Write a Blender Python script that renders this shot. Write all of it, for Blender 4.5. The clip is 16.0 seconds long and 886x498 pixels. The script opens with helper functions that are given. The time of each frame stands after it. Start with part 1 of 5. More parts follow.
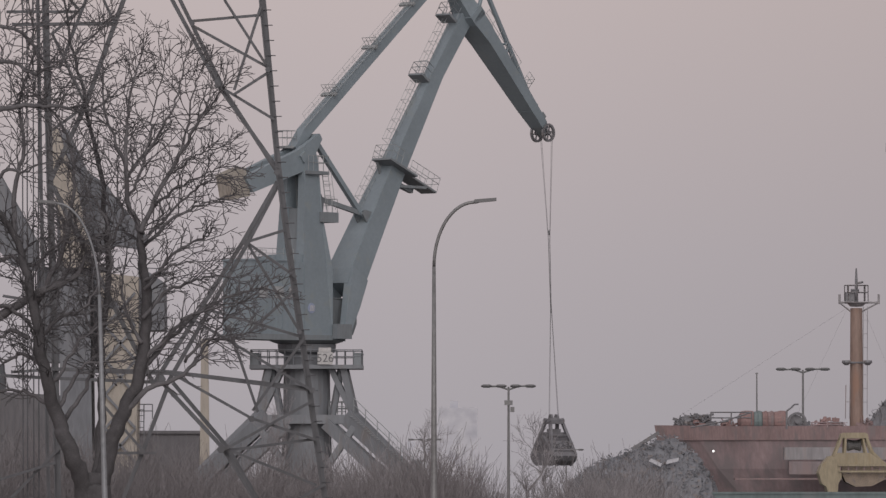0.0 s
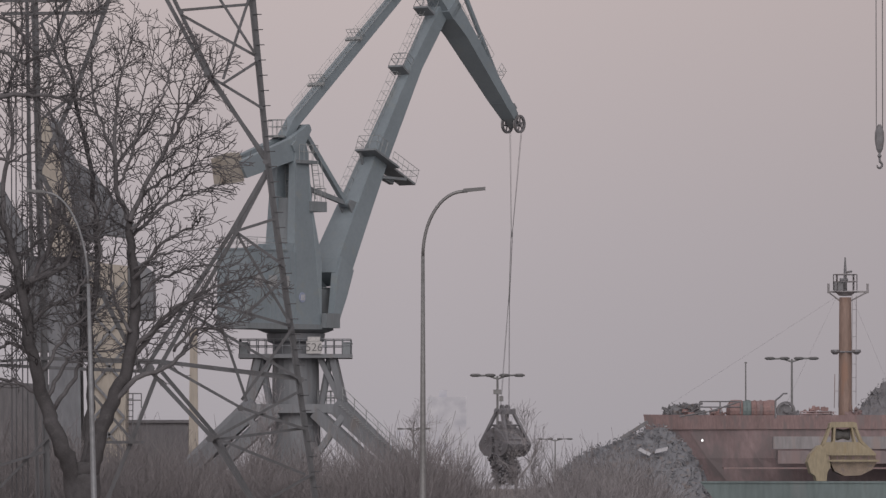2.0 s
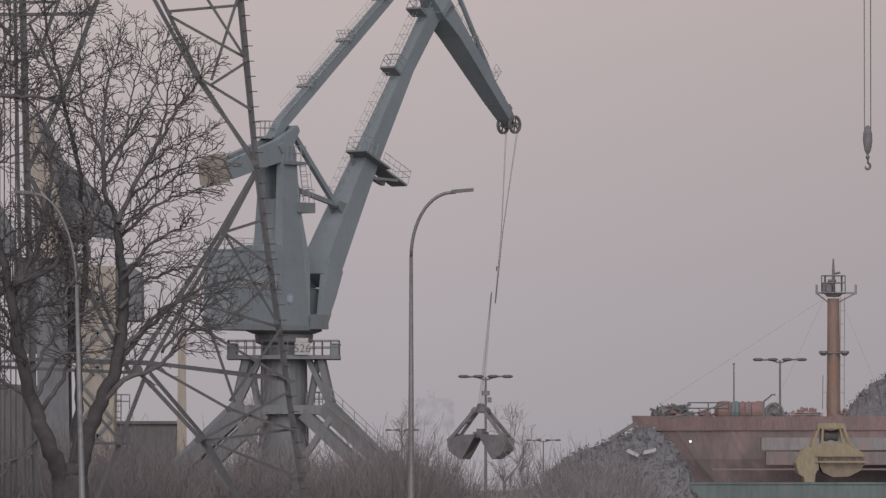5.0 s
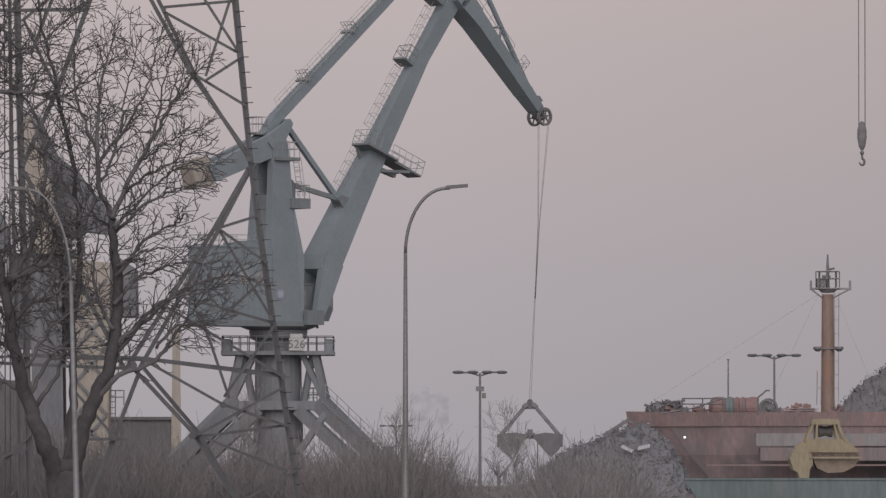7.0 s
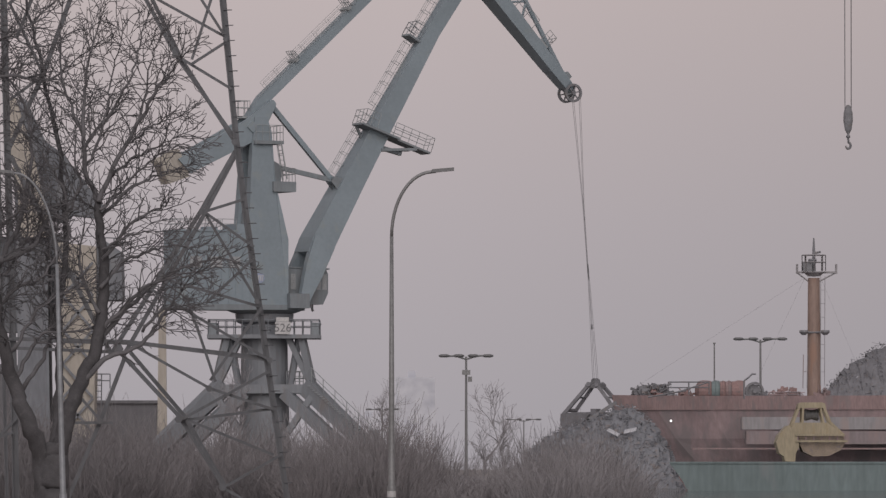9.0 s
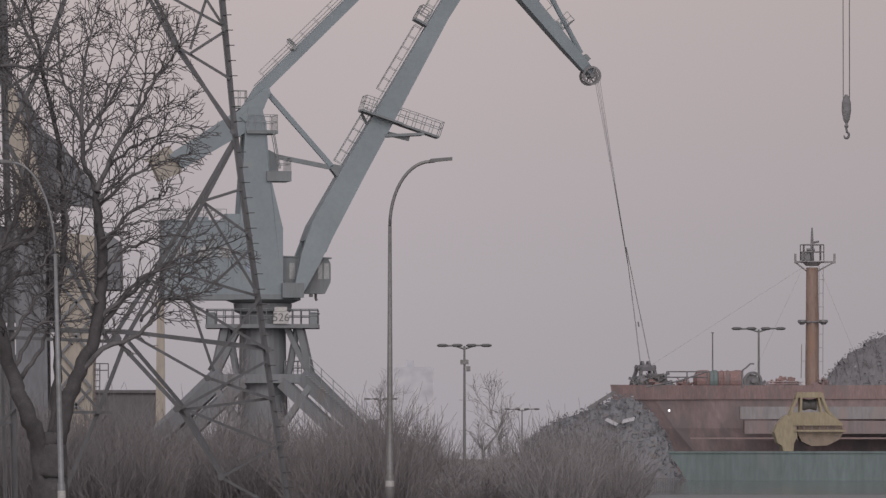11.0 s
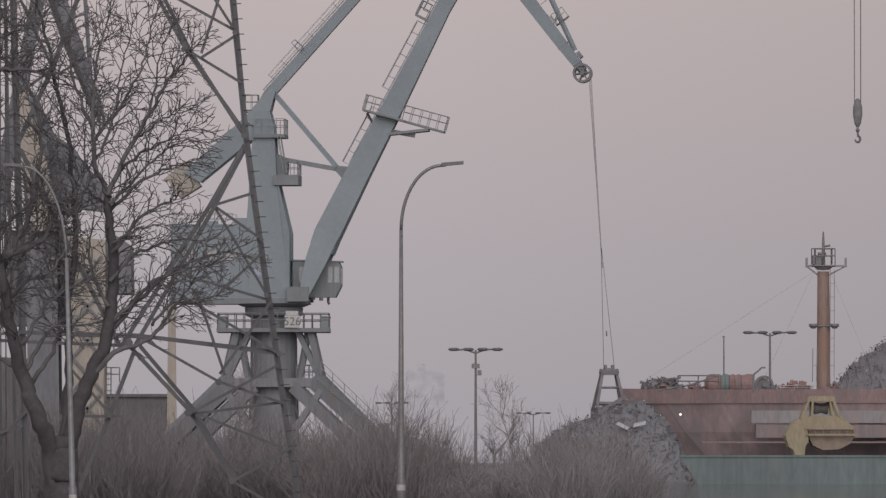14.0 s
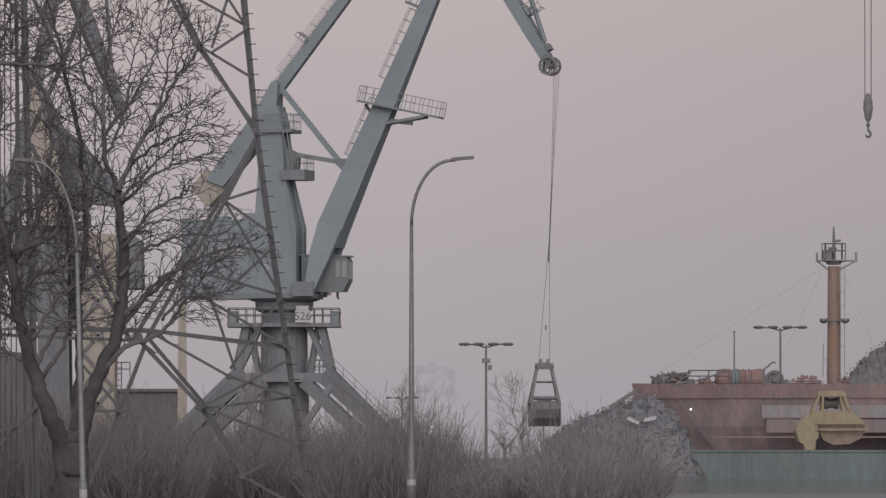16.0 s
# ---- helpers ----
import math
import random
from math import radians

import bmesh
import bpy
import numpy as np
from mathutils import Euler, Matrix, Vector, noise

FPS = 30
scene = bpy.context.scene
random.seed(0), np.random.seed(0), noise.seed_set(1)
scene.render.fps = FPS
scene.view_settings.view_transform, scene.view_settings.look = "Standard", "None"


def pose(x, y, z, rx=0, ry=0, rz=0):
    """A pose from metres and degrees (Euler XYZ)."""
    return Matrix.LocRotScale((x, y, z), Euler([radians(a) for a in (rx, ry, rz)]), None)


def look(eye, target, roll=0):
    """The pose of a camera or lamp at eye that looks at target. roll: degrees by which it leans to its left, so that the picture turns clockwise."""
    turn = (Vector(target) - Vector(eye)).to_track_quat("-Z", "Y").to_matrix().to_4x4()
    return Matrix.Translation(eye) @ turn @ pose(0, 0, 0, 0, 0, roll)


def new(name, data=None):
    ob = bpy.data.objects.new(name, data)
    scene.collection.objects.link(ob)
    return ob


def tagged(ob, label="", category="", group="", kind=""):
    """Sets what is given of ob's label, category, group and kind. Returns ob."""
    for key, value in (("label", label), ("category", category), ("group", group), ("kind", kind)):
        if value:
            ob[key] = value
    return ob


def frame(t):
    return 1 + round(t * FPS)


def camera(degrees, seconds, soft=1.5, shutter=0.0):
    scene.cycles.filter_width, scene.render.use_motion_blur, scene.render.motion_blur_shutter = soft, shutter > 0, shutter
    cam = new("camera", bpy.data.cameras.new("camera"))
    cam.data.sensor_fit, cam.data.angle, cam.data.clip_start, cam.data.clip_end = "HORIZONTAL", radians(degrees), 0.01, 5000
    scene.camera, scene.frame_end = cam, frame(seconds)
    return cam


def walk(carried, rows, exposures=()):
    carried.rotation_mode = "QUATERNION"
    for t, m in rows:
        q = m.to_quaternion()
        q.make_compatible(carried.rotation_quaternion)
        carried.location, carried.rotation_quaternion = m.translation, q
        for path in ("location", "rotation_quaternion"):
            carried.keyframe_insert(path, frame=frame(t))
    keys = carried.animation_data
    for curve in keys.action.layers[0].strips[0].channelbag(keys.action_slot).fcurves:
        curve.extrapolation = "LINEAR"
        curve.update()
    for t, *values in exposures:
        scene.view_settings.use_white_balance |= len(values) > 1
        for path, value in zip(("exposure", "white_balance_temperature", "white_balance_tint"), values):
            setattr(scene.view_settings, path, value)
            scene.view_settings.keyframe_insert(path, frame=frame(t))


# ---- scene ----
cam = camera(7.178, 16.0, soft=1.4)
EYE = Vector((0.0, 0.0, 1.7))
F = 12500.0          # focal length in picture units
HOR = 880.0          # height of the horizon in the opening view
MID = (784.0, 441.0)


def aim(dx, dy):
    """The camera's pose when the opening view has drifted by (dx, dy)."""
    return look(EYE, EYE + Vector((-dx, F, HOR - MID[1] + dy)))


walk(cam, [(t, aim(dx, dy)) for t, dx, dy in (
    (0.0, 0.0, 0.0), (0.5, -1.6, -5.3), (1.0, -7.2, -9.2), (1.5, -10.7, -11.4), (2.0, -19.6, -19.1),
    (2.5, -19.9, -16.8), (3.0, -23.0, -14.5), (3.5, -29.1, -11.4), (4.0, -27.6, -12.2), (5.2, -44.0, -18.0),
    (6.5, -55.1, -21.4), (7.0, -50.5, -24.5), (7.5, -55.1, -33.0), (8.0, -64.3, -38.2), (8.5, -73.3, -45.1),
    (9.0, -75.0, -53.6), (10.2, -77.5, -66.0), (11.5, -78.1, -73.5), (12.0, -78.1, -72.2), (12.5, -78.1, -74.2),
    (13.0, -68.9, -75.8), (13.5, -61.2, -71.2), (14.0, -58.2, -65.0), (14.5, -50.0, -66.3), (15.0, -47.0, -70.6),
    (15.5, -42.9, -71.2), (16.0, -39.8, -74.2))])


def at(x, y, d):
    """The place at depth d that the opening view shows at (x, y)."""
    return Vector(((x - MID[0]) / F * d, d, EYE.z + (HOR - y) / F * d))


# ---- sky and sun: a thick, even winter mist ----
SUN_ELEV, SUN_TURN = 27.0, 175.0
world = bpy.data.worlds.new("misty_sky")
scene.world = world
world.use_nodes = True
wn, wl = world.node_tree.nodes, world.node_tree.links
wn.clear()
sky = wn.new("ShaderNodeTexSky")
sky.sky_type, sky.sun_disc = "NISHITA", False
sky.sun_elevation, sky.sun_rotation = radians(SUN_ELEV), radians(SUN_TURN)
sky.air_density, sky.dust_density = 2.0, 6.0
geo = wn.new("ShaderNodeTexCoord")
sep = wn.new("ShaderNodeSeparateXYZ")
ramp = wn.new("ShaderNodeValToRGB")
ramp.color_ramp.elements[0].position, ramp.color_ramp.elements[0].color = 0.0, (0.386, 0.363, 0.392, 1)
ramp.color_ramp.elements[1].position, ramp.color_ramp.elements[1].color = 0.075, (0.540, 0.462, 0.462, 1)
mid = ramp.color_ramp.elements.new(0.035)
mid.color = (0.455, 0.410, 0.430, 1)
high = ramp.color_ramp.elements.new(0.5)
high.color = (0.50, 0.46, 0.47, 1)
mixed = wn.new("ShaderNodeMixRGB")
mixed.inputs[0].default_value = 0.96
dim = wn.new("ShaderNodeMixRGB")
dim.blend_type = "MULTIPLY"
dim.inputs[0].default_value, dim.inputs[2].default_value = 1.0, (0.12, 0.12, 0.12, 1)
back, wout = wn.new("ShaderNodeBackground"), wn.new("ShaderNodeOutputWorld")
wl.new(geo.outputs["Generated"], sep.inputs[0])
wl.new(sep.outputs["Z"], ramp.inputs[0])
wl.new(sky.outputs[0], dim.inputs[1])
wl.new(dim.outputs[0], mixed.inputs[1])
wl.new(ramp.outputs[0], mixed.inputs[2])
east = wn.new("ShaderNodeValToRGB")
east.color_ramp.elements[0].position, east.color_ramp.elements[0].color = 0.0, (1, 1, 1, 1)
east.color_ramp.elements[1].position, east.color_ramp.elements[1].color = 0.16, (0.78, 0.78, 0.78, 1)
fade = wn.new("ShaderNodeMixRGB")
fade.blend_type = "MULTIPLY"
fade.inputs[0].default_value = 1.0
wl.new(sep.outputs["X"], east.inputs[0])
wl.new(mixed.outputs[0], fade.inputs[1])
wl.new(east.outputs[0], fade.inputs[2])
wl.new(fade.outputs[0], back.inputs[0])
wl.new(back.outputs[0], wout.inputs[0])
sun = new("sun", bpy.data.lights.new("sun", "SUN"))
sun.data.energy, sun.data.angle, sun.data.color = 1.45, radians(60), (1.0, 0.96, 0.95)
sun.matrix_world = look((10, -120, 62), (0, 0, 0))


# ---- materials ----
def material(name, color, rough=0.7, metal=0.0, scale=1.0, vary=0.25, second=None, patch=0.0, streak=False, bump=0.15, grain_mix=0.35):
    """A weathered surface: fine grain, larger stains in a second colour, slight relief. scale: metres of a stain."""
    m = bpy.data.materials.new(name)
    m.use_nodes = True
    n, l = m.node_tree.nodes, m.node_tree.links
    b = n["Principled BSDF"]
    b.inputs["Roughness"].default_value, b.inputs["Metallic"].default_value = rough, metal
    co = n.new("ShaderNodeTexCoord")
    mp = n.new("ShaderNodeMapping")
    mp.inputs["Scale"].default_value = (1 / scale, 1 / scale, (0.22 if streak else 1.0) / scale)
    big = n.new("ShaderNodeTexNoise")
    big.inputs["Scale"].default_value, big.inputs["Detail"].default_value = 1.0, 6
    fine = n.new("ShaderNodeTexNoise")
    fine.inputs["Scale"].default_value, fine.inputs["Detail"].default_value = 9.0, 4
    l.new(co.outputs["Object"], mp.inputs[0])
    l.new(mp.outputs[0], big.inputs["Vector"])
    l.new(mp.outputs[0], fine.inputs["Vector"])
    r1 = n.new("ShaderNodeValToRGB")
    e = r1.color_ramp.elements
    e[0].position, e[1].position = 0.30, 0.72
    e[0].color = (*[c * (1 - vary) for c in color], 1)
    e[1].color = (*[min(1, c * (1 + vary)) for c in color], 1)
    l.new(big.outputs[0], r1.inputs[0])
    last = r1.outputs[0]
    grain = n.new("ShaderNodeMixRGB")
    grain.blend_type = "OVERLAY"
    grain.inputs[0].default_value = grain_mix
    l.new(last, grain.inputs[1])
    l.new(fine.outputs[0], grain.inputs[2])
    last = grain.outputs[0]
    if second:
        r2 = n.new("ShaderNodeValToRGB")
        r2.color_ramp.elements[0].position, r2.color_ramp.elements[1].position = 0.62 - patch * 0.3, 0.72 - patch * 0.2
        blot = n.new("ShaderNodeTexNoise")
        blot.inputs["Scale"].default_value, blot.inputs["Detail"].default_value = 2.3, 8
        mp2 = n.new("ShaderNodeMapping")
        mp2.inputs["Location"].default_value = (7.3, 2.1, 4.4)
        l.new(mp.outputs[0], mp2.inputs[0])
        l.new(mp2.outputs[0], blot.inputs["Vector"])
        l.new(blot.outputs[0], r2.inputs[0])
        mx = n.new("ShaderNodeMixRGB")
        l.new(r2.outputs[0], mx.inputs[0])
        l.new(last, mx.inputs[1])
        mx.inputs[2].default_value = (*second, 1)
        last = mx.outputs[0]
    l.new(last, b.inputs["Base Color"])
    if bump:
        bp = n.new("ShaderNodeBump")
        bp.inputs["Strength"].default_value, bp.inputs["Distance"].default_value = bump, 0.02
        l.new(fine.outputs[0], bp.inputs["Height"])
        l.new(bp.outputs[0], b.inputs["Normal"])
    return m


TEAL = material("faded_teal_paint", (0.208, 0.248, 0.278), 0.6, 0, 2.5, 0.07, (0.222, 0.254, 0.268), 0.1, grain_mix=0.12, bump=0.05)
TEAL_DARK = material("grimy_teal_paint", (0.190, 0.210, 0.228), 0.7, 0, 2.0, 0.1, (0.185, 0.192, 0.205), 0.15, True, grain_mix=0.2)
GREY_STEEL = material("grey_painted_steel", (0.172, 0.183, 0.202), 0.65, 0, 2.0, 0.12, (0.175, 0.167, 0.17), 0.12, True, grain_mix=0.2)
RAIL = material("pale_rail_paint", (0.27, 0.285, 0.295), 0.6, 0, 0.5, 0.1)
CREAM = material("cream_ballast_paint", (0.345, 0.318, 0.285), 0.8, 0, 1.2, 0.12, (0.255, 0.225, 0.2), 0.3, True)
# pale pane colour stands in for sky seen through the cab
GLASS = material("pale_cab_glass", (0.30, 0.31, 0.32), 0.15, 0, 1.0, 0.05, bump=0)
SIGN_WHITE = material("white_board_paint", (0.43, 0.425, 0.43), 0.6, 0, 0.6, 0.08)
SIGN_DARK = material("dark_letter_paint", (0.14, 0.14, 0.15), 0.7, 0, 0.4, 0.1)
BLUE = material("pale_blue_emblem_paint", (0.27, 0.31, 0.43), 0.6, 0, 0.3, 0.1)
GRAB_IRON = material("oily_dark_iron", (0.165, 0.163, 0.178), 0.65, 0.1, 0.7, 0.2, (0.16, 0.147, 0.148), 0.2)
ROPE = material("greased_wire_rope", (0.15, 0.15, 0.157), 0.5, 0.3, 0.3, 0.2)
IRON = material("worn_dark_iron", (0.175, 0.174, 0.188), 0.6, 0.15, 0.7, 0.2, (0.165, 0.145, 0.14), 0.2)
GALV = material("dull_galvanised_steel", (0.100, 0.102, 0.112), 0.6, 0.2, 0.8, 0.2, (0.092, 0.09, 0.095), 0.2, True)
POLE = material("grey_lamp_pole_steel", (0.185, 0.185, 0.19), 0.5, 0.25, 0.8, 0.12)
POLE_PALE = material("pale_lamp_pole_steel", (0.22, 0.228, 0.245), 0.5, 0.25, 0.8, 0.1)
LAMP_BODY = material("dark_lamp_housing", (0.11, 0.11, 0.115), 0.5, 0, 0.3, 0.1)
BARK = material("grey_winter_bark", (0.122, 0.117, 0.125), 0.9, 0, 0.25, 0.2, (0.122, 0.118, 0.124), 0.15, bump=0.4)
# darker copy of the bark: shade put into the trunk's and main limbs' colour
BARK_SHADED = material("shaded_dark_bark", (0.072, 0.069, 0.074), 0.9, 0, 0.25, 0.25, (0.09, 0.087, 0.092), 0.15, bump=0.5)
# darker twig tone, used for shrubs towards the left
TWIG_DARK = material("dark_bush_twigs", (0.165, 0.155, 0.163), 0.9, 0, 1.5, 0.1)
TWIG = material("brown_bush_twigs", (0.192, 0.179, 0.187), 0.9, 0, 1.5, 0.1)
TWIG_GREY = material("grey_bush_twigs", (0.250, 0.238, 0.250), 0.9, 0, 1.5, 0.1)
SCRAP = material("mixed_scrap_metal", (0.182, 0.187, 0.207), 0.7, 0.1, 0.9, 0.12, (0.2, 0.178, 0.175), 0.25)
SCRAP_PALE = material("pale_scrap_sheet", (0.42, 0.42, 0.45), 0.5, 0.1, 0.5, 0.2)
# hull red is greyed and blued: haze put into the colour
HULL_RED = material("haze_faded_red_hull_paint", (0.325, 0.248, 0.256), 0.7, 0, 2.5, 0.14, (0.248, 0.212, 0.22), 0.5, True)
DRUM_RED = material("dark_red_drum_paint", (0.245, 0.158, 0.153), 0.7, 0, 0.8, 0.2, (0.19, 0.15, 0.15), 0.3)
BAND = material("shadow_brown_hull_paint", (0.225, 0.19, 0.197), 0.8, 0, 2.0, 0.15, (0.26, 0.2, 0.2), 0.4, True)
OCHRE = material("worn_ochre_paint", (0.245, 0.196, 0.155), 0.75, 0, 0.8, 0.18, (0.2, 0.165, 0.155), 0.3)
HULL_GREY = material("grey_hull_patch_paint", (0.262, 0.25, 0.262), 0.7, 0, 2.0, 0.12, (0.29, 0.24, 0.235), 0.25, True)
HULL_TEAL = material("worn_teal_hull_paint", (0.140, 0.178, 0.183), 0.7, 0, 3.0, 0.12, (0.16, 0.182, 0.187), 0.25, True)
ORANGE = material("weathered_orange_mast_paint", (0.262, 0.186, 0.158), 0.65, 0, 1.5, 0.12, (0.27, 0.17, 0.13), 0.2, True)
YELLOW = material("dusty_yellow_paint", (0.290, 0.246, 0.172), 0.65, 0, 1.0, 0.12, (0.28, 0.225, 0.14), 0.15, True)
# far crane's yellow and grey, paled by haze put into the colours
HAZE_YELLOW = material("hazed_yellow_steel", (0.345, 0.315, 0.28), 0.8, 0, 3.0, 0.12, (0.38, 0.345, 0.305), 0.2, True)
HAZE_GREY = material("hazed_grey_steel", (0.172, 0.180, 0.200), 0.8, 0, 3.0, 0.1, (0.2, 0.205, 0.22), 0.2, True)
SHED = material("plain_shed_cladding", (0.135, 0.132, 0.142), 0.85, 0, 3.0, 0.1, streak=True)
RUST = material("dark_rusty_red_paint", (0.248, 0.178, 0.178), 0.75, 0, 1.0, 0.15, (0.205, 0.168, 0.171), 0.35, True)
GROUND = material("damp_winter_ground", (0.19, 0.165, 0.155), 0.95, 0, 4.0, 0.3, (0.09, 0.085, 0.06), 0.3)
WATER = material("grey_harbour_water", (0.07, 0.085, 0.09), 0.05, 0, 0.8, 0.1, bump=0)


# ---- building blocks ----
def thing(name, place=(0, 0, 0), label="", category="", group="", kind=""):
    ob = new(name)
    ob.location = place
    return tagged(ob, label, category, group, kind)


def part(name, bm, mat, parent=None, label="", smooth=False):
    me = bpy.data.meshes.new(name)
    bmesh.ops.recalc_face_normals(bm, faces=bm.faces[:])
    bm.to_mesh(me)
    bm.free()
    me.materials.append(mat)
    if smooth:
        for p in me.polygons:
            p.use_smooth = True
    ob = new(name, me)
    ob.parent = parent
    if label:
        ob["label"] = label
    return ob


def hull8(bm, a, b):
    """A solid between two loops of equal length."""
    va, vb = [bm.verts.new(p) for p in a], [bm.verts.new(p) for p in b]
    bm.faces.new(va[::-1])
    bm.faces.new(vb)
    n = len(va)
    for i in range(n):
        bm.faces.new((va[i], va[(i + 1) % n], vb[(i + 1) % n], vb[i]))


def box(bm, x0, x1, y0, y1, z0, z1):
    hull8(bm, [(x0, y0, z0), (x1, y0, z0), (x1, y1, z0), (x0, y1, z0)], [(x0, y0, z1), (x1, y0, z1), (x1, y1, z1), (x0, y1, z1)])


def frame_of(p, q):
    w = (Vector(q) - Vector(p)).normalized()
    side = w.cross(Vector((0, 0, 1)))
    side = side.normalized() if side.length > 1e-4 else Vector((1, 0, 0))
    return w, side, side.cross(w)


def beam(bm, p, q, w0, h0, w1=None, h1=None):
    """A straight box member from p to q, w wide (level) and h deep."""
    w1, h1 = w1 or w0, h1 or h0
    p, q = Vector(p), Vector(q)
    d, s, u = frame_of(p, q)
    loop = ((-1, -1), (1, -1), (1, 1), (-1, 1))
    hull8(bm, [p + s * (a * w0 / 2) + u * (b * h0 / 2) for a, b in loop], [q + s * (a * w1 / 2) + u * (b * h1 / 2) for a, b in loop])


def tube(bm, pts, radii, sides=6):
    """A round member through pts."""
    pts = [Vector(p) for p in pts]
    if not isinstance(radii, (list, tuple)):
        radii = [radii] * len(pts)
    rings = []
    s = None
    for i, p in enumerate(pts):
        d, s0, u = frame_of(pts[max(0, i - 1)], pts[min(len(pts) - 1, i + 1)])
        s = s0 if s is None else (s - d * s.dot(d)).normalized()
        u = s.cross(d)
        rings.append([bm.verts.new(p + (s * math.cos(a) + u * math.sin(a)) * radii[i]) for a in (2 * math.pi * k / sides for k in range(sides))])
    for a, b in zip(rings, rings[1:]):
        for k in range(sides):
            bm.faces.new((a[k], a[(k + 1) % sides], b[(k + 1) % sides], b[k]))
    if sides > 2:
        bm.faces.new(rings[0][::-1])
        bm.faces.new(rings[-1])


def angle_iron(bm, p, q, w, t=0.02, flip=1):
    """An L-section member."""
    p, q = Vector(p), Vector(q)
    d, s, u = frame_of(p, q)
    prof = [(0, 0), (w, 0), (w, t), (t, t), (t, w), (0, w)]
    hull8(bm, [p + s * (a - w / 3) * flip + u * (b - w / 3) for a, b in prof], [q + s * (a - w / 3) * flip + u * (b - w / 3) for a, b in prof])


def railing(bm, pts, high=1.1, gap=1.2, r=0.03, up=(0, 0, 1), closed=False):
    """Posts and two rails along a line of feet."""
    pts = [Vector(p) for p in pts]
    up = Vector(up)
    if closed:
        pts.append(pts[0])
    for p, q in zip(pts, pts[1:]):
        for h in (high, high * 0.55):
            tube(bm, [p + up * h, q + up * h], r, 4)
        n = max(1, round((q - p).length / gap))
        for i in range(n + 1):
            c = p.lerp(q, i / n)
            tube(bm, [c, c + up * high], r, 4)


def ladder(bm, p, q, side, w=0.5, r=0.03, step=0.35):
    p, q, side = Vector(p), Vector(q), Vector(side).normalized()
    for s in (-w / 2, w / 2):
        tube(bm, [p + side * s, q + side * s], r, 4)
    n = int((q - p).length / step)
    for i in range(1, n):
        c = p.lerp(q, i / n)
        tube(bm, [c - side * w / 2, c + side * w / 2], r * 0.7, 4)


def lathe(bm, pts, axis, sides=20):
    """A turned body: (radius, offset) pairs round an axis 'x', 'y' or 'z'."""
    rings = []
    for r, o in pts:
        ring = []
        for k in range(sides):
            a = 2 * math.pi * k / sides
            c, s = r * math.cos(a), r * math.sin(a)
            ring.append(bm.verts.new({"x": (o, c, s), "y": (c, o, s), "z": (c, s, o)}[axis]))
        rings.append(ring)
    for a, b in zip(rings, rings[1:]):
        for k in range(sides):
            bm.faces.new((a[k], a[(k + 1) % sides], b[(k + 1) % sides], b[k]))
    bm.faces.new(rings[0][::-1])
    bm.faces.new(rings[-1])


def shift(bm, v, start=0):
    bm.verts.ensure_lookup_table()
    for i in range(start, len(bm.verts)):
        bm.verts[i].co += Vector(v)


# ---- ground and water ----
bm = bmesh.new()
gx, gy = [-1400, -300, -80, -30, 0, 30, 80, 300, 1400], [-60, 60, 120, 180, 240, 300, 380, 460, 531, 700, 1100, 2000, 4200]
grid = [[bm.verts.new((x, y, 0.0 if y > 330 else 0.12 * math.sin(x * 0.31 + y * 0.17))) for x in gx] for y in gy]
for j in range(len(gy) - 1):
    for i in range(len(gx) - 1):
        bm.faces.new((grid[j][i], grid[j][i + 1], grid[j + 1][i + 1], grid[j + 1][i]))
tagged(part("ground", bm, GROUND), "damp brown winter ground reaching into the mist", "ground", kind="structure")
bm = bmesh.new()
box(bm, 9.0, 420, 300, 660, -0.02, 0.05)
CONCRETE = material("blue_grey_quay_concrete", (0.165, 0.175, 0.185), 0.9, 0, 3.0, 0.12, (0.13, 0.13, 0.135), 0.2)
quay = bmesh.new()
box(quay, 6, 120, 262, 300, -0.1, 0.07)
tagged(part("pavement", quay, CONCRETE), "blue-grey concrete quay pavement", "pavement", kind="structure")
tagged(part("water", bm, WATER), "flat grey harbour water beside the quay", "water", kind="structure")

# ---- the portal crane ----
S = 0.042                       # metres for one unit of the crane's drawing
AX, AY = -241 * S, 525.0        # its slewing axis
Z0 = 1.7 + 30 * S


def U(x, b, z):
    """A place on the crane: x along the jib, b to its right, z up, in drawing units."""
    return Vector((x * S, -b * S, Z0 + z * S))


crane = thing("portal_crane", (AX, AY, 0), "faded teal level-luffing portal crane on splayed steel legs", "crane")


